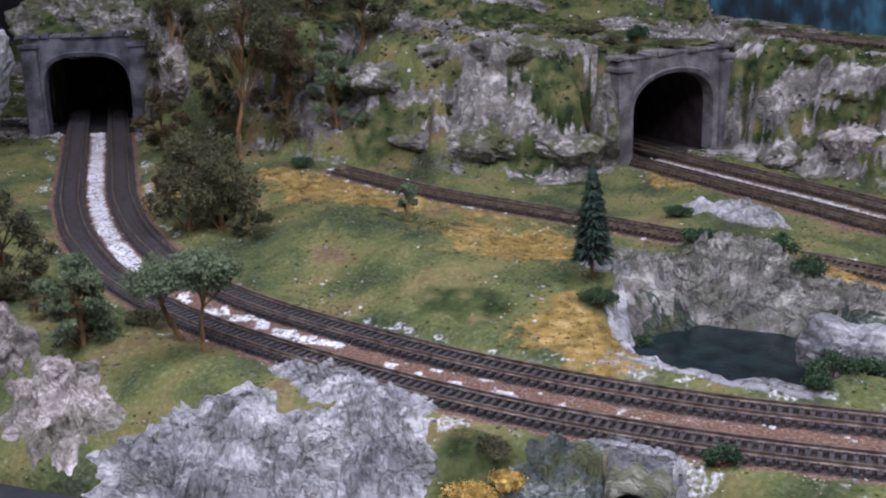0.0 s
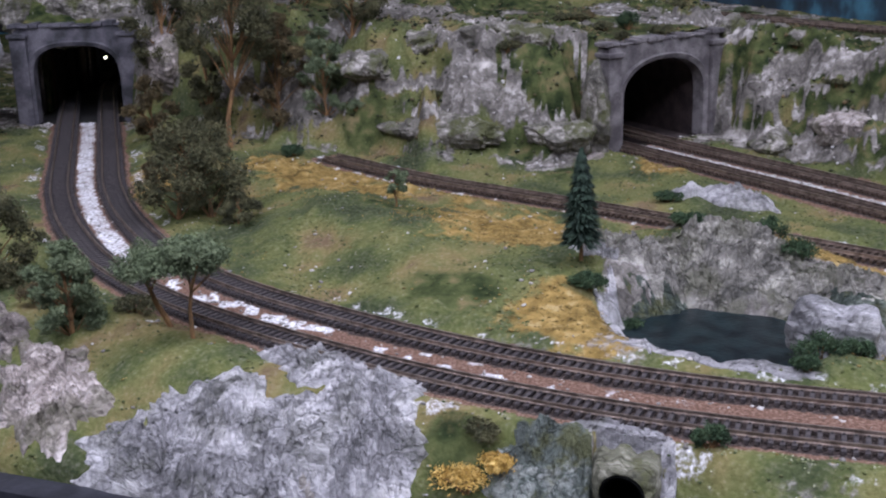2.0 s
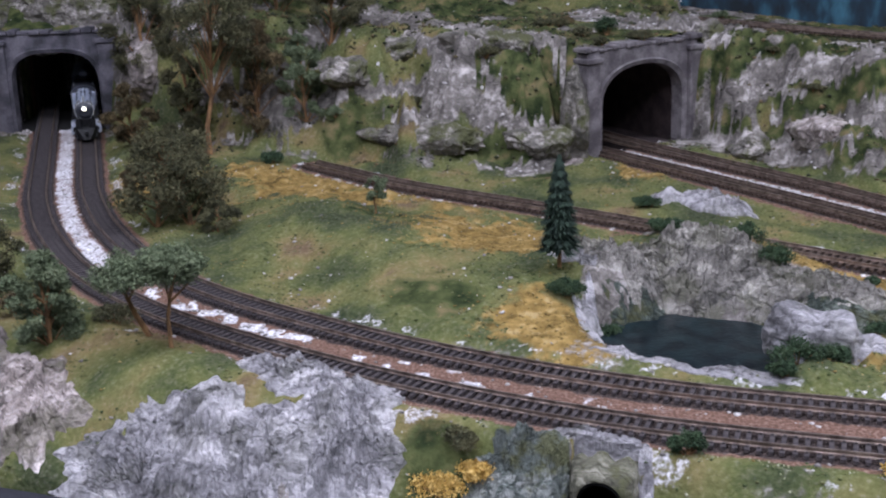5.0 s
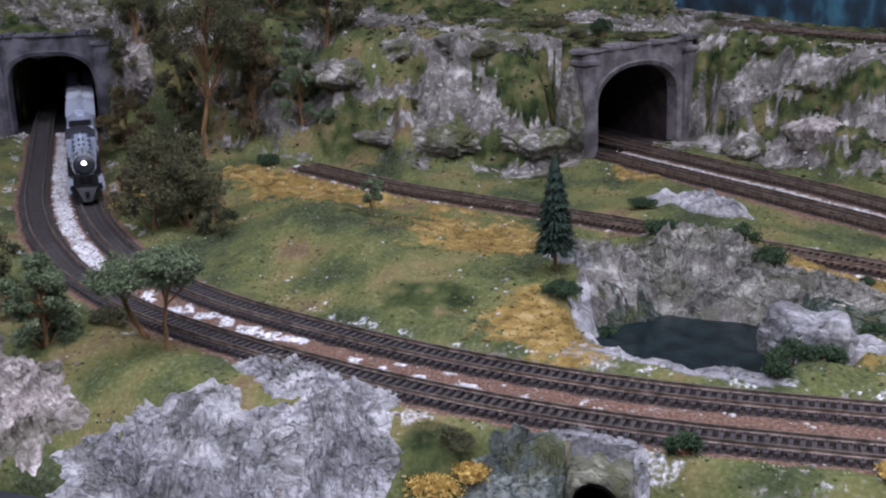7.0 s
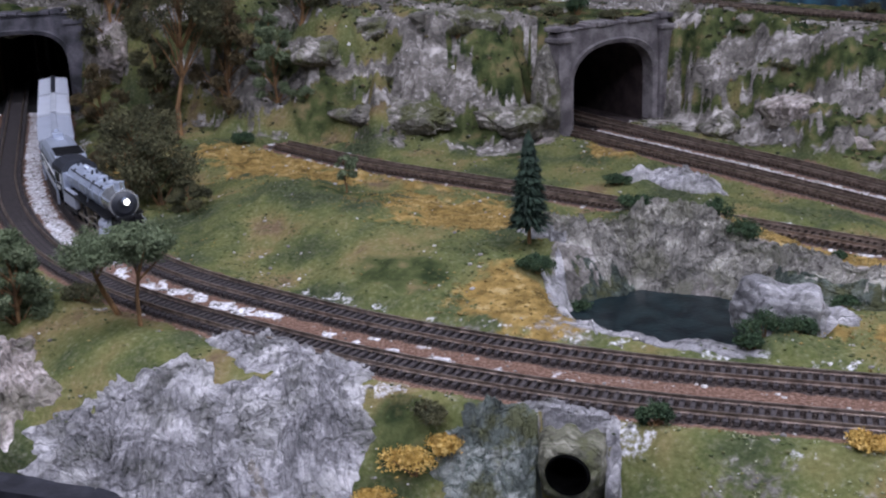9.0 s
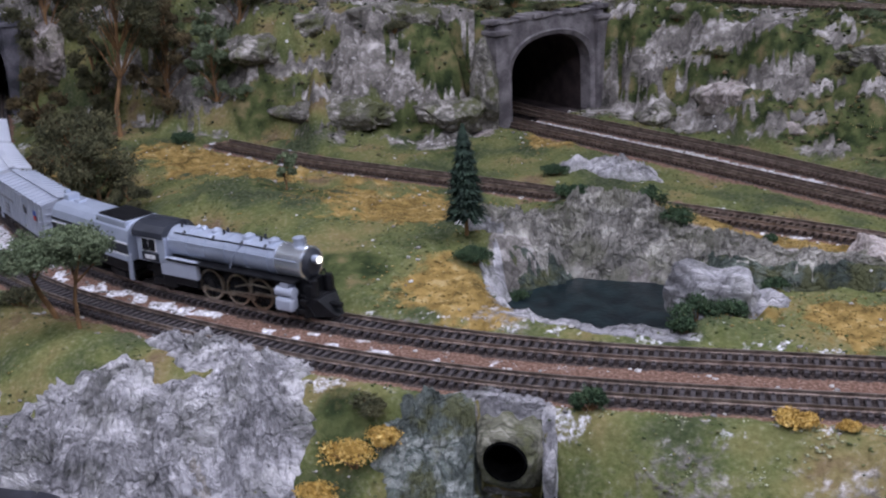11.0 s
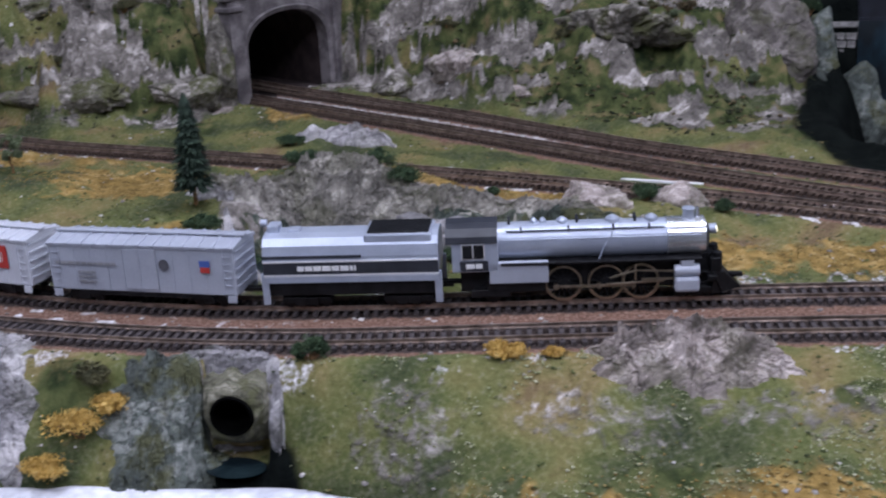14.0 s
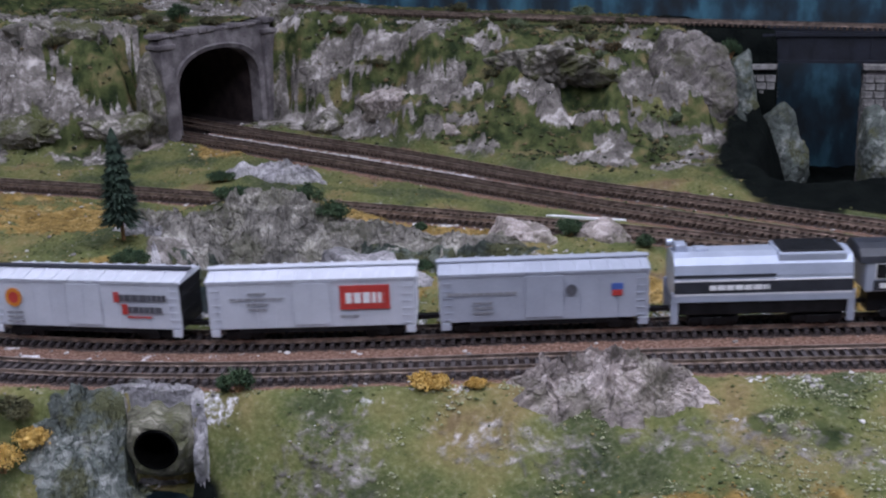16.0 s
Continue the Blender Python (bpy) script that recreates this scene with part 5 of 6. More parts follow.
def broad_tree(x, y, z, tall, wide, seed, label, mat, bare=0.35, count=3500, thick=0.0022, clumps_n=26, leaf=0.0018, category="tree", squash=0.75, stems=1):
    """A wiry tree: tapered trunk, limbs and a ragged crown of leaf clumps."""
    r = random.Random(seed)
    ob = empty("tree", spot(x, y, z), label, category, "scenery trees")
    bm, clumps = bmesh.new(), []
    for st in range(stems):
        dx, dy = (r.uniform(-1, 1) * 0.12 * wide for _ in range(2))
        foot = (st * 0.3 * wide - 0.15 * wide * (stems > 1), r.uniform(-0.1, 0.1) * wide * (stems > 1), -0.004)
        path = [foot]
        for k in range(1, 7):
            u = k / 6
            path.append((foot[0] * (1 - u) + dx * u + r.uniform(-0.03, 0.03) * wide, foot[1] * (1 - u) + dy * u, tall * 0.92 * u))
        stem(path, thick, thick * 0.3, bm)
        for k in range(clumps_n // stems):
            u = bare + (1 - bare) * (k + r.random()) / (clumps_n // stems)
            reach = wide * 0.5 * math.sin(math.pi * min(1, 0.18 + 0.82 * (u - bare) / (1 - bare))) ** 0.6 * r.uniform(0.35, 1.0)
            a = r.uniform(0, 6.28)
            at = Vector(path[min(5, int(u * 6))])
            tip = Vector((at.x + reach * math.cos(a), at.y + reach * math.sin(a), tall * u))
            low = Vector(path[max(0, min(5, int(u * 6) - 1))])
            stem([low, (low + tip) / 2 + Vector((0, 0, 0.002)), tip], thick * 0.4, thick * 0.12, bm, 5)
            rad = wide * r.uniform(0.07, 0.16)
            clumps.append((tip.x, tip.y, tip.z, rad, rad * squash))
    part("trunk", bm, BARK, ob)
    foliage("crown", clumps, int(count * 3.2), leaf * 0.66, seed, mat, ob)
    return ob


def shrub(x, y, z, wide, tall, seed, label, mat, count=900, leaf=0.0014, category="bush"):
    """A low bush of foam clumps on a few short stems."""
    r = random.Random(seed)
    ob = empty("bush", spot(x, y, z), label, category, "bushes")
    bm, clumps = bmesh.new(), []
    for k in range(9):
        a, d = r.uniform(0, 6.28), wide * 0.5 * math.sqrt(r.random()) * 0.75
        h = tall * (0.3 + 0.45 * (1 - 2 * d / wide) + 0.15 * r.random())
        clumps.append((d * math.cos(a), d * math.sin(a) * 0.8, h, wide * r.uniform(0.15, 0.25), tall * r.uniform(0.22, 0.34)))
        stem([(0, 0, -0.003), clumps[-1][:3]], 0.0008, 0.0003, bm, 5)
    part("stems", bm, BARK, ob)
    foliage("foliage", clumps, int(count * 1.8), leaf * 0.7, seed, mat, ob)
    return ob


def conifer(x, y, z, tall, wide, seed, label):
    r = random.Random(seed)
    ob = empty("conifer", spot(x, y, z), label, "tree", "scenery trees")
    part("trunk", stem([(0, 0, -0.006), (0, 0, tall * 0.5), (-0.001, 0, tall)], 0.0016, 0.0004), BARK, ob)
    verts, faces = [], []
    for k in range(3000):
        u = (k / 3000) ** 0.85
        h = tall * (0.09 + 0.91 * u)
        reach = wide * 0.5 * (1 - u) ** 0.62 * r.uniform(0.5, 1.06) * (1 + 0.12 * math.sin(h * 900)) + 0.0006
        a = r.uniform(0, 6.28)
        c, s = math.cos(a), math.sin(a)
        w = 0.0011 * r.uniform(0.7, 1.5)
        droop = 0.003 * r.uniform(0.2, 1.0)
        i = len(verts)
        verts += [(c * reach * 0.25, s * reach * 0.25, h + 0.002), (c * reach * 0.75 - s * w, s * reach * 0.75 + c * w, h - droop * 0.2), (c * reach, s * reach, h - droop), (c * reach * 0.75 + s * w, s * reach * 0.75 - c * w, h - droop * 0.2)]
        faces += [(i, i + 1, i + 2), (i, i + 2, i + 3)]
    crown = new("crown", mesh_of("crown", verts, faces, LEAF_DARK))
    crown.parent = ob
    return ob


def on_ground(x, y):
    return float(height(np.array([x]), np.array([y]), False)[0])


def standing(maker, x, y, *rest, **more):
    return maker(x, y, on_ground(x, y), *rest, **more)


conifer(0.118, 0.808, 0.032, 0.077, 0.033, 1, "small dark green conifer beside the rock shelf")
TALL = "tall wiry tree with an orange trunk and olive foliage"
standing(broad_tree, -0.190, 1.110, 0.175, 0.095, 2, TALL, LEAF_OLIVE, bare=0.52, count=5200, thick=0.0027, clumps_n=30)
standing(broad_tree, -0.265, 1.205, 0.110, 0.070, 3, TALL, LEAF_OLIVE, bare=0.30, count=3600, thick=0.002)
standing(broad_tree, -0.235, 1.235, 0.120, 0.080, 4, TALL, LEAF_OLIVE, bare=0.25, count=4200, thick=0.002)
standing(broad_tree, -0.075, 1.165, 0.075, 0.070, 5, "wiry olive tree at the cliff top", LEAF_OLIVE, bare=0.25, count=3600, thick=0.002)
standing(broad_tree, -0.130, 1.200, 0.090, 0.080, 16, "wiry olive tree at the cliff top", LEAF_OLIVE, bare=0.2, count=3600, thick=0.002)
standing(broad_tree, -0.145, 1.130, 0.105, 0.060, 6, "dark leafy tree against the cliff", LEAF_BROWN, bare=0.08, count=3800, thick=0.002)
standing(broad_tree, -0.218, 1.150, 0.085, 0.050, 17, "dark leafy tree against the cliff", LEAF_OLIVE, bare=0.05, count=3000, thick=0.002)
standing(broad_tree, -0.098, 1.128, 0.080, 0.050, 18, "mossy grey-green tree against the cliff", LEAF_GREY, bare=0.02, count=3200, thick=0.0015)
standing(broad_tree, -0.268, 1.135, 0.062, 0.050, 7, "brown-olive bushy tree beside the tunnel", LEAF_BROWN, bare=0.05, count=2600, thick=0.0015)
standing(broad_tree, -0.188, 0.945, 0.074, 0.095, 8, "bushy olive tree with brown stems in the meadow", LEAF_OLIVE, bare=0.16, count=5600, thick=0.0022, clumps_n=48, stems=2)
standing(broad_tree, -0.150, 0.925, 0.026, 0.038, 19, "low olive bush in the meadow", LEAF_OLIVE, bare=0.05, count=1500, thick=0.001, clumps_n=14)
standing(broad_tree, -0.232, 0.985, 0.030, 0.034, 20, "low brown bush in the meadow", LEAF_BROWN, bare=0.05, count=1300, thick=0.001, clumps_n=14)
standing(broad_tree, -0.022, 0.940, 0.032, 0.024, 9, "small grey-green sapling in the meadow", LEAF_GREY, bare=0.4, count=900, thick=0.0009, clumps_n=12, leaf=0.0018)
standing(broad_tree, -0.304, 0.800, 0.078, 0.080, 10, "round olive tree beside the track", LEAF_OLIVE, bare=0.1, count=5600, thick=0.002, clumps_n=34)
standing(broad_tree, -0.230, 0.742, 0.062, 0.056, 11, "round grey-green bushy tree beside the track", LEAF_GREY, bare=0.05, count=5200, thick=0.0018, clumps_n=34)
standing(shrub, -0.188, 0.755, 0.034, 0.014, 12, "low olive shrub beside the track", LEAF_OLIVE)
standing(shrub, -0.262, 0.775, 0.034, 0.016, 13, "low brown shrub beside the track", LEAF_BROWN)

umbrella = empty("tree", spot(-0.150, 0.728, on_ground(-0.150, 0.728)), "flat-topped grey-green tree with two bare stems", "tree", "scenery trees")
bm = stem([(-0.012, 0.015, -0.003), (-0.020, 0.010, 0.018), (-0.022, 0.0, 0.036), (-0.012, -0.006, 0.052)], 0.0022, 0.0008)
stem([(0.008, -0.012, -0.003), (0.007, -0.010, 0.020), (0.010, -0.010, 0.038), (0.014, -0.008, 0.054)], 0.0017, 0.0007, bm)
for tip in ((-0.034, 0.004, 0.050), (-0.026, -0.014, 0.056), (-0.004, -0.012, 0.058)):
    stem([(-0.021, 0.004, 0.030), tip], 0.0009, 0.0004, bm, 5)
for tip in ((0.030, -0.004, 0.052), (0.018, -0.024, 0.056), (0.002, 0.006, 0.058)):
    stem([(0.009, -0.010, 0.032), tip], 0.0009, 0.0004, bm, 5)
part("trunk", bm, BARK, umbrella)
rr = random.Random(8)
foliage("crown", [(rr.uniform(-0.030, 0.030), rr.uniform(-0.022, 0.010), 0.054 + rr.uniform(-0.006, 0.010), rr.uniform(0.008, 0.013), rr.uniform(0.005, 0.008)) for _ in range(26)], 15000, 0.0011, 14, LEAF_GREY, umbrella)

GREEN = "small dark green foam bush"
for k, (x, y, w, h) in enumerate(((0.120, 0.786, 0.030, 0.013), (0.152, 0.792, 0.028, 0.018), (0.278, 0.838, 0.034, 0.016), (0.266, 0.858, 0.022, 0.018), (0.240, 0.708, 0.032, 0.018), (0.262, 0.706, 0.034, 0.020), (0.288, 0.712, 0.022, 0.014),
                                  (0.250, 0.692, 0.018, 0.010), (0.198, 1.200, 0.028, 0.018), (0.207, 0.983, 0.024, 0.010), (0.173, 0.603, 0.020, 0.015), (0.463, 0.785, 0.026, 0.014), (0.516, 0.752, 0.016, 0.010),
                                  (0.205, 0.872, 0.030, 0.012), (0.350, 0.830, 0.012, 0.006), (-0.128, 1.085, 0.022, 0.012), (0.330, 0.752, 0.020, 0.008), (0.80, 1.135, 0.030, 0.020))):
    standing(shrub, x, y, w, h, 30 + k, GREEN, LEAF_BUSH, count=1100)
for k, (x, y, w, h) in enumerate(((0.036, 0.612, 0.046, 0.016), (0.016, 0.606, 0.036, 0.012), (0.052, 0.616, 0.030, 0.012), (0.288, 0.583, 0.026, 0.008), (0.316, 0.574, 0.012, 0.006))):
    standing(shrub, x, y, w, h, 60 + k, "ochre foam bush on the front slope", LEAF_YELLOW, count=1500)
standing(shrub, 0.045, 0.628, 0.030, 0.010, 70, GREEN, LEAF_OLIVE)

spots = np.argwhere((c_hill > 0.9) & (c_rock < 0.5) & SEEN & (GZ > 0.015) & (GZ < 0.12) & (GX > -0.3) & (GX < 0.68) & (c_dark < 0.1))
chosen = random.Random(21)
for k in range(46):
    i, j = spots[chosen.randrange(len(spots))]
    shrub(float(GX[i, j]), float(GY[i, j]), float(GZ[i, j]) - 0.001, chosen.uniform(0.012, 0.034), chosen.uniform(0.005, 0.012), 100 + k, "low mossy clump on the cliff face", chosen.choice((LEAF_OLIVE, LEAF_GREY, LEAF_BROWN, LEAF_OLIVE)), count=700)

# white plank beside the switch
tagged(part("plank", box(-0.034, 0.034, -0.0016, 0.0016, 0, 0.0022, 0.0003), WHITE, None, at=spot(0.497, 0.832, BACK_Z - 0.001, -23)), "thin white strip of wood lying beside the switch", "strip")

# ---- the train ----
def bars(bm, x0, x1, z, h, y, rnd, gap=0.0006):
    """Plain bars that stand for small lettering."""
    x = x0
    while x < x1:
        w = min(rnd.uniform(0.002, 0.006), x1 - x)
        add_box(bm, x, x + w, y - 0.00015, y + 0.00015, z, z + h)
        x += w + gap
    return bm


def truck(name, x, parent, radius=0.0048):
    t = part(name, box(x - 0.012, x + 0.012, -0.0125, 0.0125, 0.0045, 0.0075, 0.0006), BLACK, parent)
    for sy in (-1, 1):
        bm = box(x - 0.013, x + 0.013, sy * 0.0115 - 0.001, sy * 0.0115 + 0.001, 0.0035, 0.0062, 0.0006)
        add_box(bm, x - 0.004, x + 0.004, sy * 0.0125 - 0.001, sy * 0.0125 + 0.001, 0.0026, 0.0075, 0.0004)
        part("side_frame", bm, BLACK, t)
        for dx in (-0.0085, 0.0085):
            part("wheel", rod((x + dx, sy * 0.0072, radius), (x + dx, sy * 0.0098, radius), radius, n=20), BLACK, t)
    return t


def boxcar(label, paint, roof_paint, printing, dark_ends=False):
    car = empty("boxcar", pose(0, 0, 0), label, "boxcar", "boxcars of the train")
    L, W, z0, z1 = 0.069, 0.0157, 0.0095, 0.0390
    body = part("body", box(-L, L, -W, W, z0, z1, 0.0006), paint, car)
    bm = bmesh.new()
    ridge, eave = 0.0034, 0.0008
    prof = [(-W - 0.0006, z1 - 0.0008), (-W - 0.0006, z1 + eave), (0, z1 + ridge), (W + 0.0006, z1 + eave), (W + 0.0006, z1 - 0.0008)]
    ends = [[bm.verts.new((x, y, z)) for y, z in prof] for x in (-L - 0.0008, L + 0.0008)]
    for k in range(5):
        bm.faces.new((ends[0][k], ends[0][(k + 1) % 5], ends[1][(k + 1) % 5], ends[1][k]))
    bm.faces.new(ends[0]), bm.faces.new(ends[1])
    roof = part("roof", bm, roof_paint, car)
    for k in range(13):
        x = -L + 0.004 + k * (2 * L - 0.008) / 12
        for sy in (-1, 1):
            bm = box(-0.0009, 0.0009, -0.0086, 0.0086, -0.0004, 0.0003, 0.0001)
            part("roof_rib", bm, roof_paint, roof, at=pose(x, sy * 0.0087, z1 + 0.0023, -sy * 8.5, 0, 0))
    bm = box(-L - 0.002, L + 0.002, -0.0026, 0.0026, z1 + 0.0040, z1 + 0.0048)
    part("running_board", bm, CHARCOAL if dark_ends else roof_paint, car)
    for sy in (-1, 1):
        bm = box(-0.0125, 0.0125, sy * W - 0.0007, sy * W + 0.0007, z0 + 0.002, z1 - 0.0015, 0.0003)
        for x in (-0.0122, 0.0, 0.0122):
            add_box(bm, x - 0.0003, x + 0.0003, sy * W - 0.001, sy * W + 0.001, z0 + 0.002, z1 - 0.0015)
        part("door", bm, paint, car)
        for x in np.linspace(-L + 0.008, L - 0.008, 11):
            if abs(x) > 0.014:
                part("side_rib", box(x - 0.00025, x + 0.00025, sy * W - 0.0003, sy * W + 0.0003, z0 + 0.001, z1 - 0.001), paint, body)
        for sx in (-1, 1):
            bm = bmesh.new()
            for k in range(6):
                add_box(bm, sx * (L - 0.0085), sx * (L - 0.0025), sy * W + sy * 0.0008 - 0.0002, sy * W + sy * 0.0008 + 0.0002, z0 + 0.002 + 0.0045 * k, z0 + 0.0024 + 0.0045 * k)
            part("ladder", bm, paint, car)
            bm = box(min(sx * (L - 0.007), sx * (L - 0.0005)), max(sx * (L - 0.007), sx * (L - 0.0005)), sy * W - 0.0006, sy * W + 0.0006, z0 - 0.0045, z0, 0.0003)
            part("stirrup_step", bm, paint, car)
        part("side_sill", box(-L * 0.72, L * 0.72, sy * W * 0.9 - 0.0006, sy * W * 0.9 + 0.0006, z0 - 0.003, z0), BLACK, car)
        printing(car, sy, W + 0.0009, z0, z1)
    part("underframe", box(-L * 0.93, L * 0.93, -0.006, 0.006, 0.007, z0, 0.0005), BLACK, car)
    for sx in (-1, 1):
        bm = bmesh.new()
        for k in range(5):
            add_box(bm, sx * L - 0.0006, sx * L + 0.0006, -W + 0.002, W - 0.002, z0 + 0.004 + 0.0055 * k, z0 + 0.0058 + 0.0055 * k, 0.0003)
        part("end_rib", bm, BLACK if dark_ends else paint, car)
        if dark_ends:
            part("end_panel", box(sx * L - 0.0003, sx * L + 0.0003, -W + 0.0002, W - 0.0002, z0 + 0.0003, z1 - 0.0003), BLACK, car, "black end panel")
        part("coupler", box(min(sx * (L - 0.004), sx * (L + 0.0085)), max(sx * (L - 0.004), sx * (L + 0.0085)), -0.0018, 0.0018, 0.0075, 0.0105, 0.0004), BLACK, car)
        truck("truck", sx * 0.047, car)
    part("brake_wheel", rod((-L - 0.0012, 0.006, z1 - 0.004), (-L - 0.0022, 0.006, z1 - 0.004), 0.003, n=14), BLACK, car)
    return car


def disc(bm, x, z, r, y, sy):
    return add_rod(bm, (x, y * sy - 0.0002, z), (x, y * sy + 0.0002, z), r, n=20)


def shield_print(car, sy, y, z0, z1):
    rnd = random.Random(11)
    part("round_emblem", disc(bmesh.new(), 0.018 * -sy, z1 - 0.011, 0.0036, y, sy), INK, car, "dark round emblem")
    x = -sy * 0.048
    part("blue_emblem", box(x - 0.0038, x + 0.0038, sy * y - 0.0002, sy * y + 0.0002, z1 - 0.0115, z1 - 0.0075, 0.0001), BLUE, car, "small blue and red shield")
    part("red_emblem", box(x - 0.0034, x + 0.0034, sy * y - 0.0002, sy * y + 0.0002, z1 - 0.0152, z1 - 0.0117, 0.0001), RED, car)
    lo, hi = sorted((sy * 0.064, sy * 0.018))
    bm = bars(bmesh.new(), lo, hi, z1 - 0.0125, 0.0018, sy * y, rnd)
    for k in range(3):
        bars(bm, min(sy * 0.047, sy * 0.034), max(sy * 0.047, sy * 0.034), z1 - 0.018 - 0.003 * k, 0.0014, sy * y, rnd)
    part("lettering", bm, FADED, car, "faded lettering")


def red_sign_print(car, sy, y, z0, z1):
    rnd = random.Random(12)
    lo, hi = sorted((-sy * 0.019, -sy * 0.052))
    part("red_sign", box(lo, hi, sy * y - 0.0002, sy * y + 0.0002, z1 - 0.0185, z1 - 0.0035, 0.0001), RED, car, "red rectangular sign with white lettering bars")
    bm = bars(bmesh.new(), lo + 0.004, hi - 0.004, z1 - 0.0145, 0.0065, sy * (y + 0.0003), rnd, 0.0014)
    part("white_lettering", bm, WHITE, car)
    bm = bmesh.new()
    for k, w in enumerate((0.006, 0.018, 0.007, 0.006)):
        bars(bm, min(sy * 0.036 - w, sy * 0.036 + w), max(sy * 0.036 - w, sy * 0.036 + w), z1 - 0.008 - 0.0032 * k, 0.0014, sy * y, rnd)
    bars(bm, lo, lo + 0.012, z1 - 0.023, 0.0012, sy * y, rnd)
    part("lettering", bm, FADED, car, "faded lettering")


def round_sign_print(car, sy, y, z0, z1):
    rnd = random.Random(13)
    x = sy * 0.051
    part("orange_emblem", disc(bmesh.new(), x, z1 - 0.011, 0.0060, y, sy), ORANGE, car, "orange round emblem")
    part("emblem_centre", disc(bmesh.new(), x, z1 - 0.011, 0.0036, y + 0.0002, sy), RED, car)
    lo, hi = sorted((-sy * 0.022, -sy * 0.060))
    bm = bars(bmesh.new(), lo + 0.004, hi, z1 - 0.0115, 0.0040, sy * y, rnd)
    bars(bm, lo + 0.010, hi - 0.004, z1 - 0.0190, 0.0040, sy * y, rnd)
    part("lettering", bm, INK, car, "dark lettering bars")
    bm = box(min(lo, lo), lo + 0.004, sy * y - 0.0002, sy * y + 0.0002, z1 - 0.0125, z1 - 0.006)
    add_box(bm, lo + 0.0055, lo + 0.0095, sy * y - 0.0002, sy * y + 0.0002, z1 - 0.020, z1 - 0.0135)
    bars(bm, lo + 0.009, hi - 0.012, z1 - 0.0222, 0.0012, sy * y, rnd)
    part("red_lettering", bm, RED, car, "red lettering bars")
    bm = bmesh.new()
    for k in range(3):
        bars(bm, x - 0.006, x + 0.006, z1 - 0.021 - 0.003 * k, 0.0012, sy * y, rnd)
    part("small_lettering", bm, FADED, car)


def tank_shell(bm, x0, x1, rings):
    """A lofted shell: each ring is a list of (y, z)."""
    made = [[bm.verts.new((x, y, z)) for y, z in ring] for x, ring in zip((x0, x1), rings)]
    n = len(made[0])
    for k in range(n):
        bm.faces.new((made[0][k], made[0][(k + 1) % n], made[1][(k + 1) % n], made[1][k]))
    bm.faces.new(made[0]), bm.faces.new(made[1])
    return bm


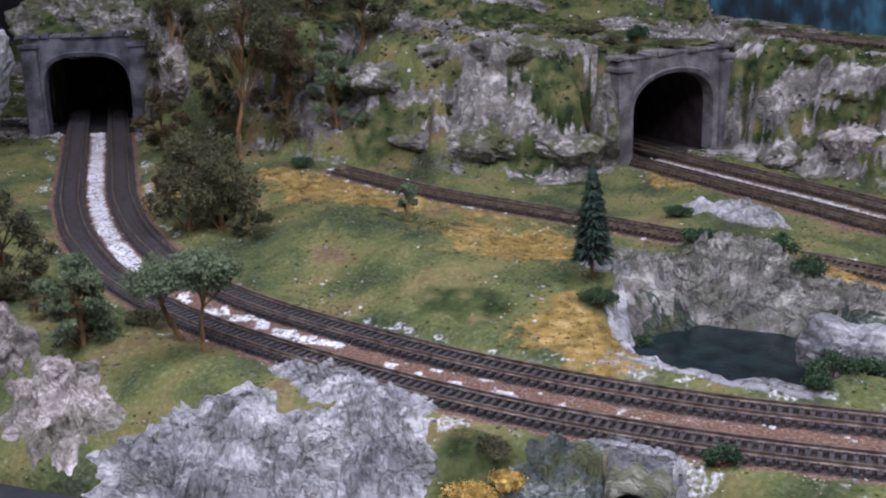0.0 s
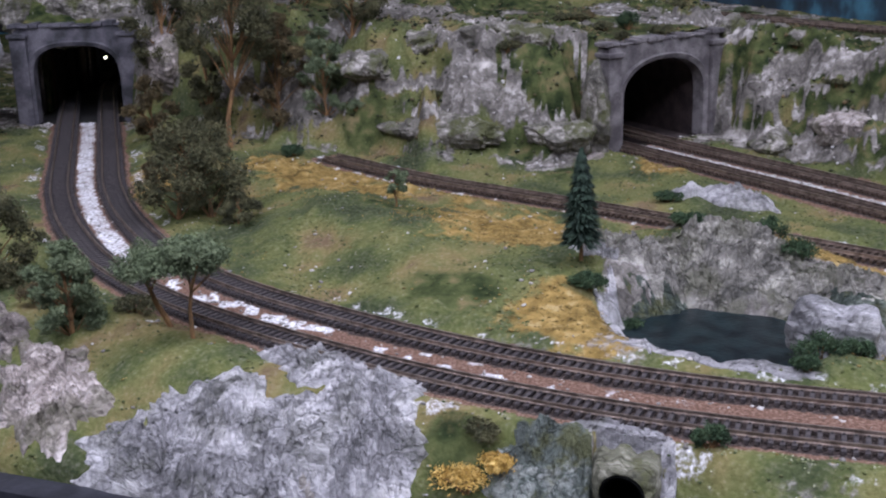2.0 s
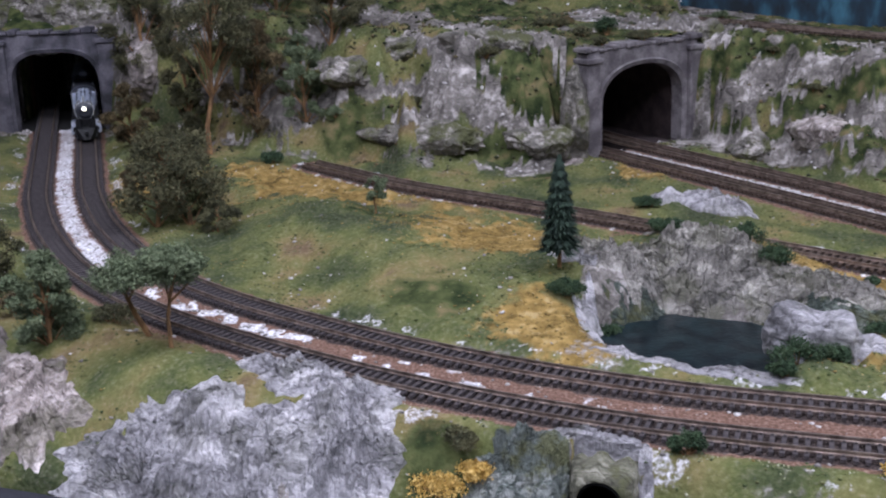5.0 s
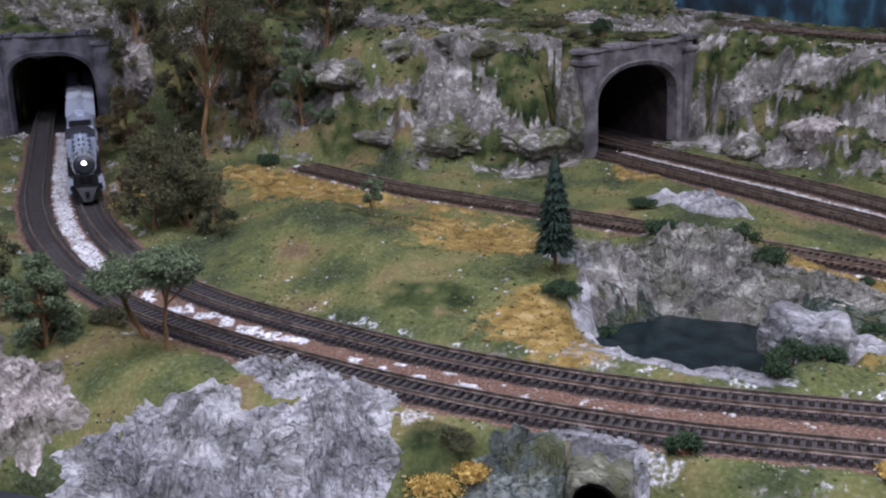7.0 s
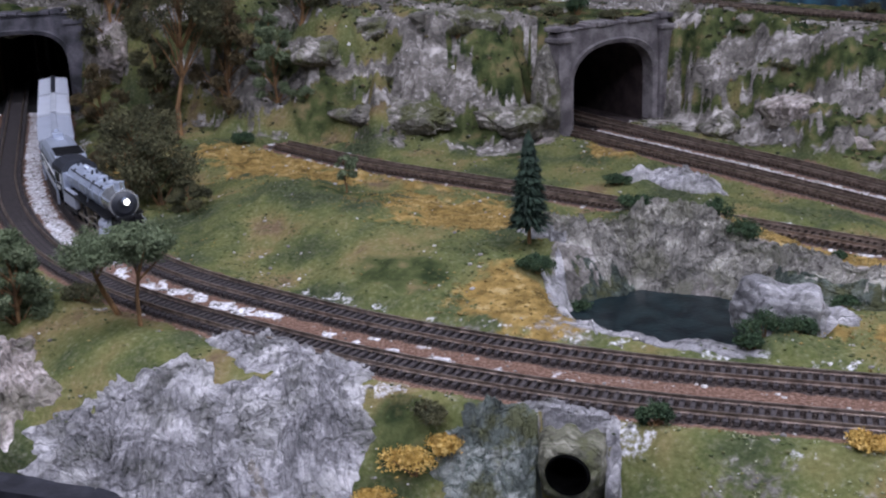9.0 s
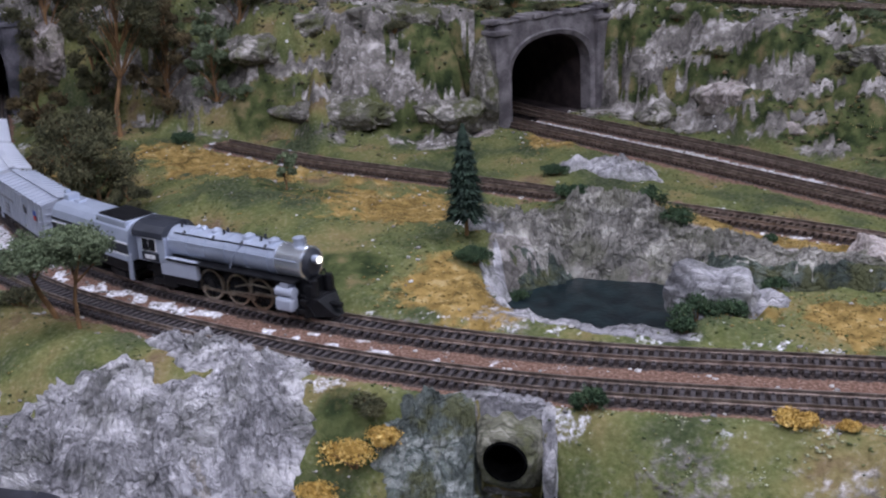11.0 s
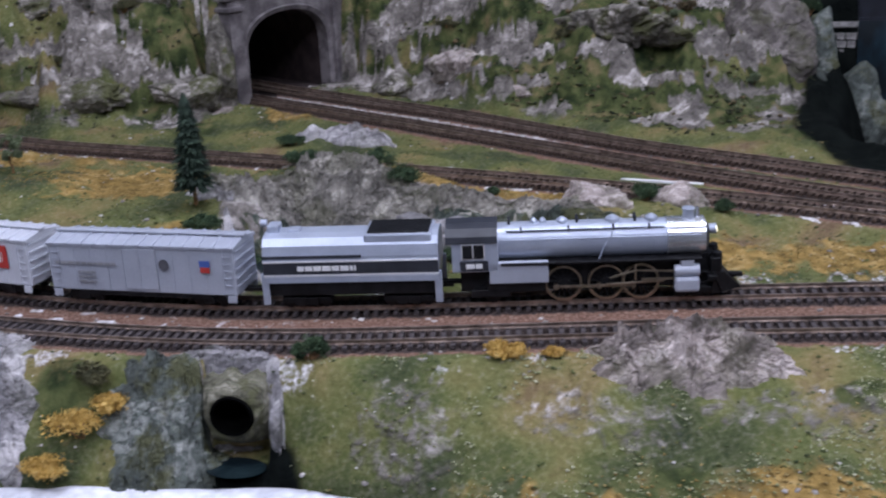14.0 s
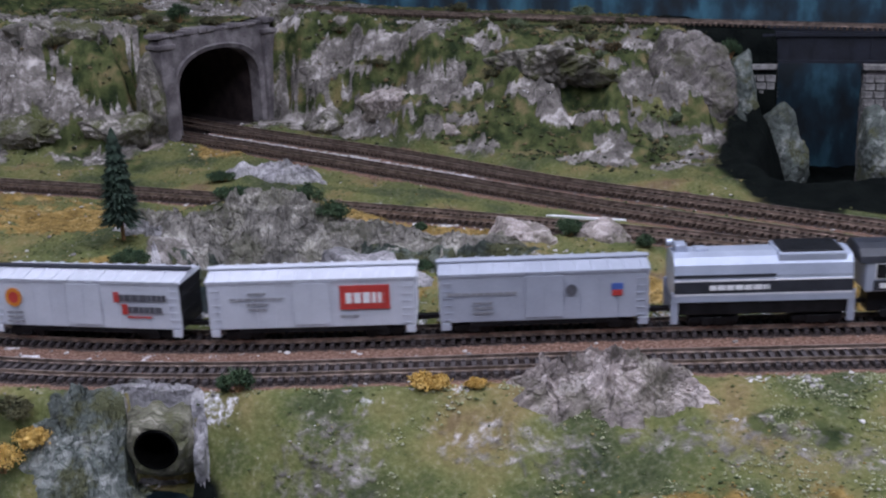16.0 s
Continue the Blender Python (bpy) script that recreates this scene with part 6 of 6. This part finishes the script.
def locomotive():
    """Forward is +x; the pilot's tip is at 0.100, the cab's back at -0.100."""
    loco = empty("steam_locomotive", pose(0, 0, 0), "silver steam locomotive with black running gear and lit headlight", "locomotive")
    zc, r = 0.0355, 0.0113
    part("boiler", rod((-0.066, 0, zc), (0.056, 0, zc), r, r * 0.97, 40), SILVER, loco, smooth=False)
    smoke = part("smokebox", rod((0.048, 0, zc), (0.0735, 0, zc), r * 1.02, r * 1.02, 40), BRIGHT, loco, "polished silver smokebox")
    part("smokebox_door", rod((0.0735, 0, zc), (0.0762, 0, zc), r * 0.92, r * 0.6, 32), CHARCOAL, smoke, "dark smokebox door")
    for x in (-0.045, -0.025, -0.004, 0.018, 0.040, 0.0485, 0.072):
        bm = bmesh.new()
        bmesh.ops.create_cone(bm, cap_ends=True, segments=40, radius1=r * 1.035, radius2=r * 1.035, depth=0.0009, matrix=Matrix.Translation((x, 0, zc)) @ Euler((0, radians(90), 0)).to_matrix().to_4x4())
        part("boiler_band", bm, BRIGHT if x > 0.045 else SILVER, loco)
    lamp = part("headlight", rod((0.0762, 0, zc + 0.0035), (0.0815, 0, zc + 0.0035), 0.0028, 0.0031, 20), SILVER, loco)
    part("lens", rod((0.0815, 0, zc + 0.0035), (0.0819, 0, zc + 0.0035), 0.0020, n=20), LAMP, lamp, "glowing headlight lens")
    part("chimney", add_rod(rod((0.063, 0, zc + r - 0.001), (0.063, 0, zc + r + 0.0045), 0.0042, 0.0036, 20), (0.063, 0, zc + r + 0.0045), (0.063, 0, zc + r + 0.0055), 0.0044, n=20), SILVER, loco)
    for x, rad in ((0.038, 0.0045), (0.012, 0.005), (-0.022, 0.004), (-0.035, 0.0025), (-0.041, 0.0025)):
        bm = rod((x, 0, zc + r - 0.002), (x, 0, zc + r + 0.0012), rad, rad * 0.9, 18)
        add_rod(bm, (x, 0, zc + r + 0.0012), (x, 0, zc + r + 0.0026), rad * 0.9, rad * 0.35, 18)
        part("dome", bm, SILVER, loco)
    part("bell", rod((0.069, 0.0, zc + r), (0.069, 0.0, zc + r + 0.006), 0.0016, 0.001, 12), BRIGHT, loco)
    for sy in (-1, 1):
        y = sy * (r + 0.0006)
        bm = rod((-0.064, y, zc + 0.004), (0.070, y, zc + 0.004), 0.0004, n=6)
        for x in np.linspace(-0.05, 0.066, 7):
            add_rod(bm, (x, y - sy * 0.0012, zc + 0.004), (x, y, zc + 0.004), 0.0004, n=6)
        part("handrail", bm, SILVER, loco)
        part("running_plate", box(-0.064, 0.070, min(sy * 0.006, sy * 0.0158), max(sy * 0.006, sy * 0.0158), 0.0252, 0.0265, 0.0003), BLACK, loco)
        part("firebox_side", box(-0.072, -0.032, min(sy * 0.0105, sy * 0.0148), max(sy * 0.0105, sy * 0.0148), 0.0135, 0.0268, 0.0008), GREY, loco, "light grey firebox side")
        bm = box(0.052, 0.0685, min(sy * 0.010, sy * 0.0178), max(sy * 0.010, sy * 0.0178), 0.0058, 0.0150, 0.0018)
        add_rod(bm, (0.052, sy * 0.0135, 0.0185), (0.0685, sy * 0.0135, 0.0185), 0.0036, n=16)
        add_box(bm, 0.056, 0.065, min(sy * 0.009, sy * 0.0155), max(sy * 0.009, sy * 0.0155), 0.0150, 0.0262, 0.0005)
        part("cylinder", bm, GREY, loco, "light grey cylinder block")
        part("slide_bar", box(0.030, 0.052, sy * 0.0148 - 0.0006, sy * 0.0148 + 0.0006, 0.0135, 0.0146), STEEL, loco)
    part("frame", box(-0.092, 0.078, -0.0074, 0.0074, 0.0065, 0.0262, 0.0005), BLACK, loco)
    part("ash_pan", box(-0.074, -0.034, -0.0128, 0.0128, 0.0070, 0.0190, 0.0012), BLACK, loco)
    # cab
    cab = part("cab", box(-0.097, -0.0655, -0.0148, 0.0148, 0.0215, 0.0405, 0.0006), SILVER, loco, "silver cab with a dark roof")
    bm = bmesh.new()
    ring = [(-0.0157, 0.0395), (-0.0150, 0.0435), (-0.011, 0.0475), (-0.005, 0.0492), (0.005, 0.0492), (0.011, 0.0475), (0.0150, 0.0435), (0.0157, 0.0395)]
    part("roof", tank_shell(bm, -0.101, -0.066, (ring, ring)), CHARCOAL, cab, "dark grey cab roof")
    for sy in (-1, 1):
        part("window_frame", box(-0.0905, -0.0745, sy * 0.0150 - 0.0003, sy * 0.0150 + 0.0003, 0.0295, 0.0392), WHITE, cab)
        for k in (0, 1):
            part("window", box(-0.0897 + 0.0076 * k, -0.0830 + 0.0076 * k, sy * 0.0154 - 0.0003, sy * 0.0154 + 0.0003, 0.0302, 0.0386), BLACK, cab)
        part("number_panel", box(-0.0915, -0.0725, sy * 0.0151 - 0.0003, sy * 0.0151 + 0.0003, 0.0225, 0.0285), CHARCOAL, cab, "dark panel with white bars")
        part("number_bars", bars(bmesh.new(), -0.0875, -0.0765, 0.0240, 0.003, sy * 0.0156, random.Random(2), 0.0007), WHITE, cab)
    # pilot
    pilot = part("pilot", box(0.074, 0.0805, -0.0152, 0.0152, 0.0115, 0.0150, 0.0005), BLACK, loco, "black slatted pilot")
    for k in range(9):
        yy = -0.0135 + 0.003375 * k
        part("slat", rod((0.080, yy, 0.0125), (0.096 - abs(yy) * 0.85, yy * 0.8, 0.0028), 0.0007, n=6), BLACK, pilot)
    part("coupler", box(0.080, 0.100, -0.0018, 0.0018, 0.0085, 0.0115, 0.0006), BLACK, pilot)
    bm = box(0.070, 0.084, -0.0105, 0.0105, 0.0150, 0.0162, 0.0003)
    add_rod(bm, (0.0765, -0.008, 0.0155), (0.0745, -0.008, 0.028), 0.0005, n=6)
    add_rod(bm, (0.0765, 0.008, 0.0155), (0.0745, 0.008, 0.028), 0.0005, n=6)
    for sy in (-1, 1):
        add_rod(bm, (0.083, sy * 0.0085, 0.0155), (0.0765, sy * 0.0085, 0.0300), 0.0006, n=6)
        add_box(bm, 0.0765, 0.083, sy * 0.009 - 0.0028, sy * 0.009 + 0.0028, 0.0160, 0.0245, 0.0005)
    part("front_deck", bm, BLACK, loco)
    bm = bmesh.new()
    rim = [(0.0775, 0.0138, 0.0165), (0.0775, -0.0138, 0.0165), (0.0860, -0.0100, 0.0150), (0.0860, 0.0100, 0.0150), (0.0775, 0.0140, 0.0030), (0.0775, -0.0140, 0.0030), (0.0985, -0.0035, 0.0030), (0.0985, 0.0035, 0.0030)]
    v = [bm.verts.new(c) for c in rim]
    for f in ((0, 1, 2, 3), (3, 2, 6, 7), (0, 3, 7, 4), (2, 1, 5, 6), (1, 0, 4, 5), (4, 7, 6, 5)):
        bm.faces.new([v[k] for k in f])
    part("pilot_sheet", bm, BLACK, loco, "black sloping pilot sheet")
    for sy in (-1, 1):
        part("air_pump", rod((0.0815, sy * 0.0075, 0.0165), (0.0815, sy * 0.0075, 0.0270), 0.0033, 0.0030, 14), BLACK, loco)
        bm = rod((-0.060, sy * 0.0085, zc + 0.0085), (0.046, sy * 0.0085, zc + 0.0085), 0.0005, n=6)
        for x in (-0.050, -0.018, 0.012, 0.036):
            add_rod(bm, (x, sy * 0.0065, zc + 0.0102), (x, sy * 0.0088, zc + 0.0078), 0.0009, n=6)
        part("conduit", bm, CHARCOAL, loco, "dark pipe along the boiler")
        bm = rod((0.012, sy * 0.0092, zc + 0.0075), (0.006, sy * 0.0116, zc - 0.001), 0.0006, n=6)
        add_rod(bm, (0.006, sy * 0.0116, zc - 0.001), (0.002, sy * 0.0120, zc - 0.009), 0.0006, n=6)
        part("sand_pipe", bm, SILVER, loco)
    for x in (-0.058, -0.012, 0.027):
        part("safety_valve", add_rod(rod((x, 0.002, zc + r - 0.001), (x, 0.002, zc + r + 0.0032), 0.0011, 0.0009, 8), (x, -0.002, zc + r - 0.001), (x, -0.002, zc + r + 0.0028), 0.0011, 0.0009, 8), CHARCOAL, loco)
    truck("lead_truck", 0.0655, loco, 0.0052)
    t = part("trailing_truck", box(-0.083, -0.060, -0.0120, 0.0120, 0.006, 0.0095, 0.0006), BLACK, loco)
    for sy in (-1, 1):
        part("wheel", rod((-0.070, sy * 0.0070, 0.0062), (-0.070, sy * 0.0098, 0.0062), 0.0062, n=24), BLACK, t)
        part("side_frame", box(-0.085, -0.058, sy * 0.0118 - 0.001, sy * 0.0118 + 0.001, 0.0045, 0.0095, 0.0006), BLACK, t)
    # driving wheels and rods
    wheels, rods = [], []
    for x in DRIVERS:
        for sy in (-1, 1):
            w = part("driving_wheel", rod((0, -0.0013, 0), (0, 0.0013, 0), 0.0034, n=16), BLACK, loco, "spoked black driving wheel with a bright tyre", pose(x, sy * 0.0090, WHEEL_R))
            bm = bmesh.new()
            rings = []
            for rr, yy in ((WHEEL_R * 0.86, -0.0012), (WHEEL_R * 0.985, -0.0012), (WHEEL_R, -0.0008), (WHEEL_R, 0.0008), (WHEEL_R * 0.985, 0.0012), (WHEEL_R * 0.86, 0.0012)):
                rings.append([bm.verts.new((rr * math.cos(a), yy, rr * math.sin(a))) for a in np.linspace(0, 2 * math.pi, 36, endpoint=False)])
            for r0, r1 in zip(rings, rings[1:] + rings[:1]):
                for k in range(36):
                    bm.faces.new((r0[k], r0[(k + 1) % 36], r1[(k + 1) % 36], r1[k]))
            part("tyre", bm, STEEL, w)
            bm = bmesh.new()
            for a in np.linspace(0, 2 * math.pi, 14, endpoint=False):
                add_rod(bm, (0.003 * math.cos(a), 0, 0.003 * math.sin(a)), (0.0098 * math.cos(a), 0, 0.0098 * math.sin(a)), 0.0008, 0.0006, 6)
            part("spokes", bm, BLACK, w)
            part("crank_pin", rod((CRANK, -0.003, 0), (CRANK, 0.003, 0), 0.0012, n=10), STEEL, w)
            wheels.append((w, x, sy))
    for sy in (-1, 1):
        bm = box(DRIVERS[0] - 0.0015, DRIVERS[-1] + 0.0015, -0.0004, 0.0004, -0.0009, 0.0009, 0.0002)
        for x in DRIVERS:
            add_rod(bm, (x, -0.0006, 0), (x, 0.0006, 0), 0.0019, n=12)
        rods.append((part("side_rod", bm, STEEL, loco, "bright steel side rod", pose(CRANK, sy * 0.0122, WHEEL_R)), sy))
        part("main_rod", rod((DRIVERS[1], sy * 0.0137, WHEEL_R), (0.045, sy * 0.0137, 0.0125), 0.0007, n=8), STEEL, loco)
        bm = rod((DRIVERS[1] + 0.002, sy * 0.0146, WHEEL_R + 0.004), (0.026, sy * 0.0146, 0.0195), 0.0006, n=6)
        add_rod(bm, (0.026, sy * 0.0146, 0.0235), (0.026, sy * 0.0146, 0.0135), 0.0008, n=6)
        add_rod(bm, (0.026, sy * 0.0146, 0.0195), (0.053, sy * 0.0146, 0.0185), 0.0006, n=6)
        part("valve_gear", bm, STEEL, loco)
    part("coupling_bar", box(-0.106, -0.090, -0.002, 0.002, 0.010, 0.012), BLACK, loco)
    return loco, wheels, rods


DRIVERS, WHEEL_R, CRANK = (-0.022, 0.0068, 0.0300), 0.0112, 0.0046


def tender():
    """Forward is +x; 0.127 long."""
    ob = empty("tender", pose(0, 0, 0), "silver tender with dark grey stripes and a black coal deck", "tender")
    x0, x1 = -0.0615, 0.0615
    ring = [(-0.0150, 0.0182), (-0.0158, 0.0212), (-0.0158, 0.034), (-0.0145, 0.0405), (-0.011, 0.0445), (-0.005, 0.0460), (0.005, 0.0460), (0.011, 0.0445), (0.0145, 0.0405), (0.0158, 0.034), (0.0158, 0.0212), (0.0150, 0.0182)]
    body = part("tank", tank_shell(bmesh.new(), x0 + 0.002, x1 - 0.002, (ring, ring)), SILVER, ob)
    bm = box(0.010, x1 - 0.006, -0.0135, 0.0135, 0.040, 0.0466, 0.001)
    part("coal_bunker", bm, SILVER, ob)
    part("coal_deck", box(0.012, x1 - 0.008, -0.012, 0.012, 0.0464, 0.0477, 0.0006), BLACK, ob, "black coal deck")
    for sy in (-1, 1):
        y = sy * 0.0161
        part("stripe", box(x0 + 0.002, x1 - 0.002, y - 0.0003, y + 0.0003, 0.0235, 0.0305), CHARCOAL, ob, "dark grey side stripe")
        part("white_line", box(x0 + 0.002, x1 - 0.002, y - 0.0004, y + 0.0004, 0.0309, 0.0317), WHITE, ob)
        part("white_line", box(x0 + 0.002, x1 - 0.002, y - 0.0004, y + 0.0004, 0.0222, 0.0230), WHITE, ob)
        part("skirt", box(x0 + 0.003, x1 - 0.003, y - 0.0006, y + 0.0002, 0.0182, 0.0216), SILVER, ob, "silver lower skirt")
        part("upper_stripe", box(x0 + 0.002, 0.008, y - 0.0004, y + 0.0004, 0.0335, 0.0350), CHARCOAL, ob)
        part("lettering", bars(bmesh.new(), -0.036, 0.004, 0.0255, 0.003, sy * 0.0166, random.Random(5), 0.0008), WHITE, ob, "white lettering bars")
        for x in (x0, x1 - 0.005):
            part("step_post", box(x, x + 0.005, min(sy * 0.0140, sy * 0.0158), max(sy * 0.0140, sy * 0.0158), 0.004, 0.024, 0.0004), SILVER, ob)
    part("hatch", add_box(box(x0 + 0.004, x0 + 0.012, -0.005, 0.005, 0.045, 0.0505, 0.0008), x0 + 0.018, x0 + 0.026, -0.004, 0.004, 0.045, 0.0475, 0.0008), SILVER, ob)
    part("back_light", rod((x0 + 0.003, 0, 0.051), (x0 - 0.001, 0, 0.051), 0.0022, n=14), SILVER, ob)
    part("underframe", box(x0 + 0.004, x1 - 0.004, -0.0150, 0.0150, 0.0095, 0.0184, 0.0006), BLACK, ob)
    for x in (-0.036, 0.034):
        truck("truck", x, ob, 0.0052)
        truck("truck", x + 0.008, ob, 0.0052)
    part("coupler", box(x0 - 0.0145, x0 + 0.004, -0.0018, 0.0018, 0.0075, 0.0105, 0.0004), BLACK, ob)
    part("drawbar", box(x1 - 0.004, x1 + 0.006, -0.002, 0.002, 0.0085, 0.0105), BLACK, ob)
    return ob


engine, engine_wheels, engine_rods = locomotive()
tender_car = tender()
boxcars = [boxcar("light grey boxcar with a small shield and faded lettering", GREY, GREY, shield_print),
           boxcar("pale silver boxcar with a red rectangular sign", PALE, PALE, red_sign_print),
           boxcar("pale silver boxcar with an orange emblem and dark ends", PALE, PALE, round_sign_print, True)]

LOCO_SIZE, TENDER_SIZE, BOXCAR_SIZE = (0.83, 0.98, 0.95), (0.84, 0.98, 0.95), (0.86, 0.98, 0.96)


def resized(thing, size):
    """Brings a vehicle and its parts to scale length, width and height; wheels stay round."""
    def down(ob, by):
        if ob.name.startswith("driving_wheel"):
            inner = (by[2], by[1], by[2])
        else:
            inner = by
        if ob.data:
            ob.data.transform(Matrix.Diagonal((*inner, 1)))
        ob.location = [a * b for a, b in zip(ob.location, by)]
        for child in ob.children:
            down(child, inner)
    for child in thing.children:
        down(child, size)


resized(engine, LOCO_SIZE)
resized(tender_car, TENDER_SIZE)
for car in boxcars:
    resized(car, BOXCAR_SIZE)

# seconds, and how far past the portal the headlight has come
PORTAL_S = float(along(INNER)[np.linalg.norm(INNER[:, :2] - lay(-0.365, 1.217)[:2], axis=1).argmin()])
RUN = [(0.0, -0.57), (4.0, -0.04), (7.0, 0.418), (8.5, 0.613), (12.0, 1.072), (13.0, 1.210), (14.5, 1.412), (16.0, 1.620)]


def run_at(t):
    ts, ss = np.array([r[0] for r in RUN]), np.array([r[1] for r in RUN])
    tt = np.linspace(t - 0.4, t + 0.4, 9)
    return PORTAL_S + float(np.mean(np.interp(tt, ts, ss) + np.where(tt < 0, tt * 0.132, 0) + np.where(tt > 16, (tt - 16) * 0.141, 0)))


def riding(s, reach):
    """Pose of a vehicle whose two trucks stand reach before and behind s on the inner track."""
    ax, ay, _ = point_on(INNER, s - reach)
    bx, by, _ = point_on(INNER, s + reach)
    return pose((ax + bx) / 2, (ay + by) / 2, TRACK_Z + RAIL_TOP, 0, 0, math.degrees(math.atan2(by - ay, bx - ax)))


def motions():
    steps = np.arange(0, 16.01, 0.25)
    for ob, behind, reach in ((engine, 0.0680, 0.038), (tender_car, 0.2055, 0.031), (boxcars[0], 0.3293, 0.040), (boxcars[1], 0.4613, 0.040), (boxcars[2], 0.5933, 0.040)):
        walk(ob, [(float(t), riding(run_at(t) - behind, reach)) for t in steps])
    fine = np.arange(0, 16.01, 0.1)
    turning = WHEEL_R * LOCO_SIZE[2]
    for w, x, sy in engine_wheels:
        walk(w, [(float(t), pose(x * LOCO_SIZE[0], sy * 0.0090 * LOCO_SIZE[1], turning, 0, math.degrees(run_at(t) / turning), 0)) for t in fine])
    for ob, sy in engine_rods:
        rows = []
        for t in fine:
            a = run_at(t) / turning
            rows.append((float(t), pose(CRANK * math.cos(a), sy * 0.0122 * LOCO_SIZE[1], turning - CRANK * math.sin(a))))
        walk(ob, rows)


motions()
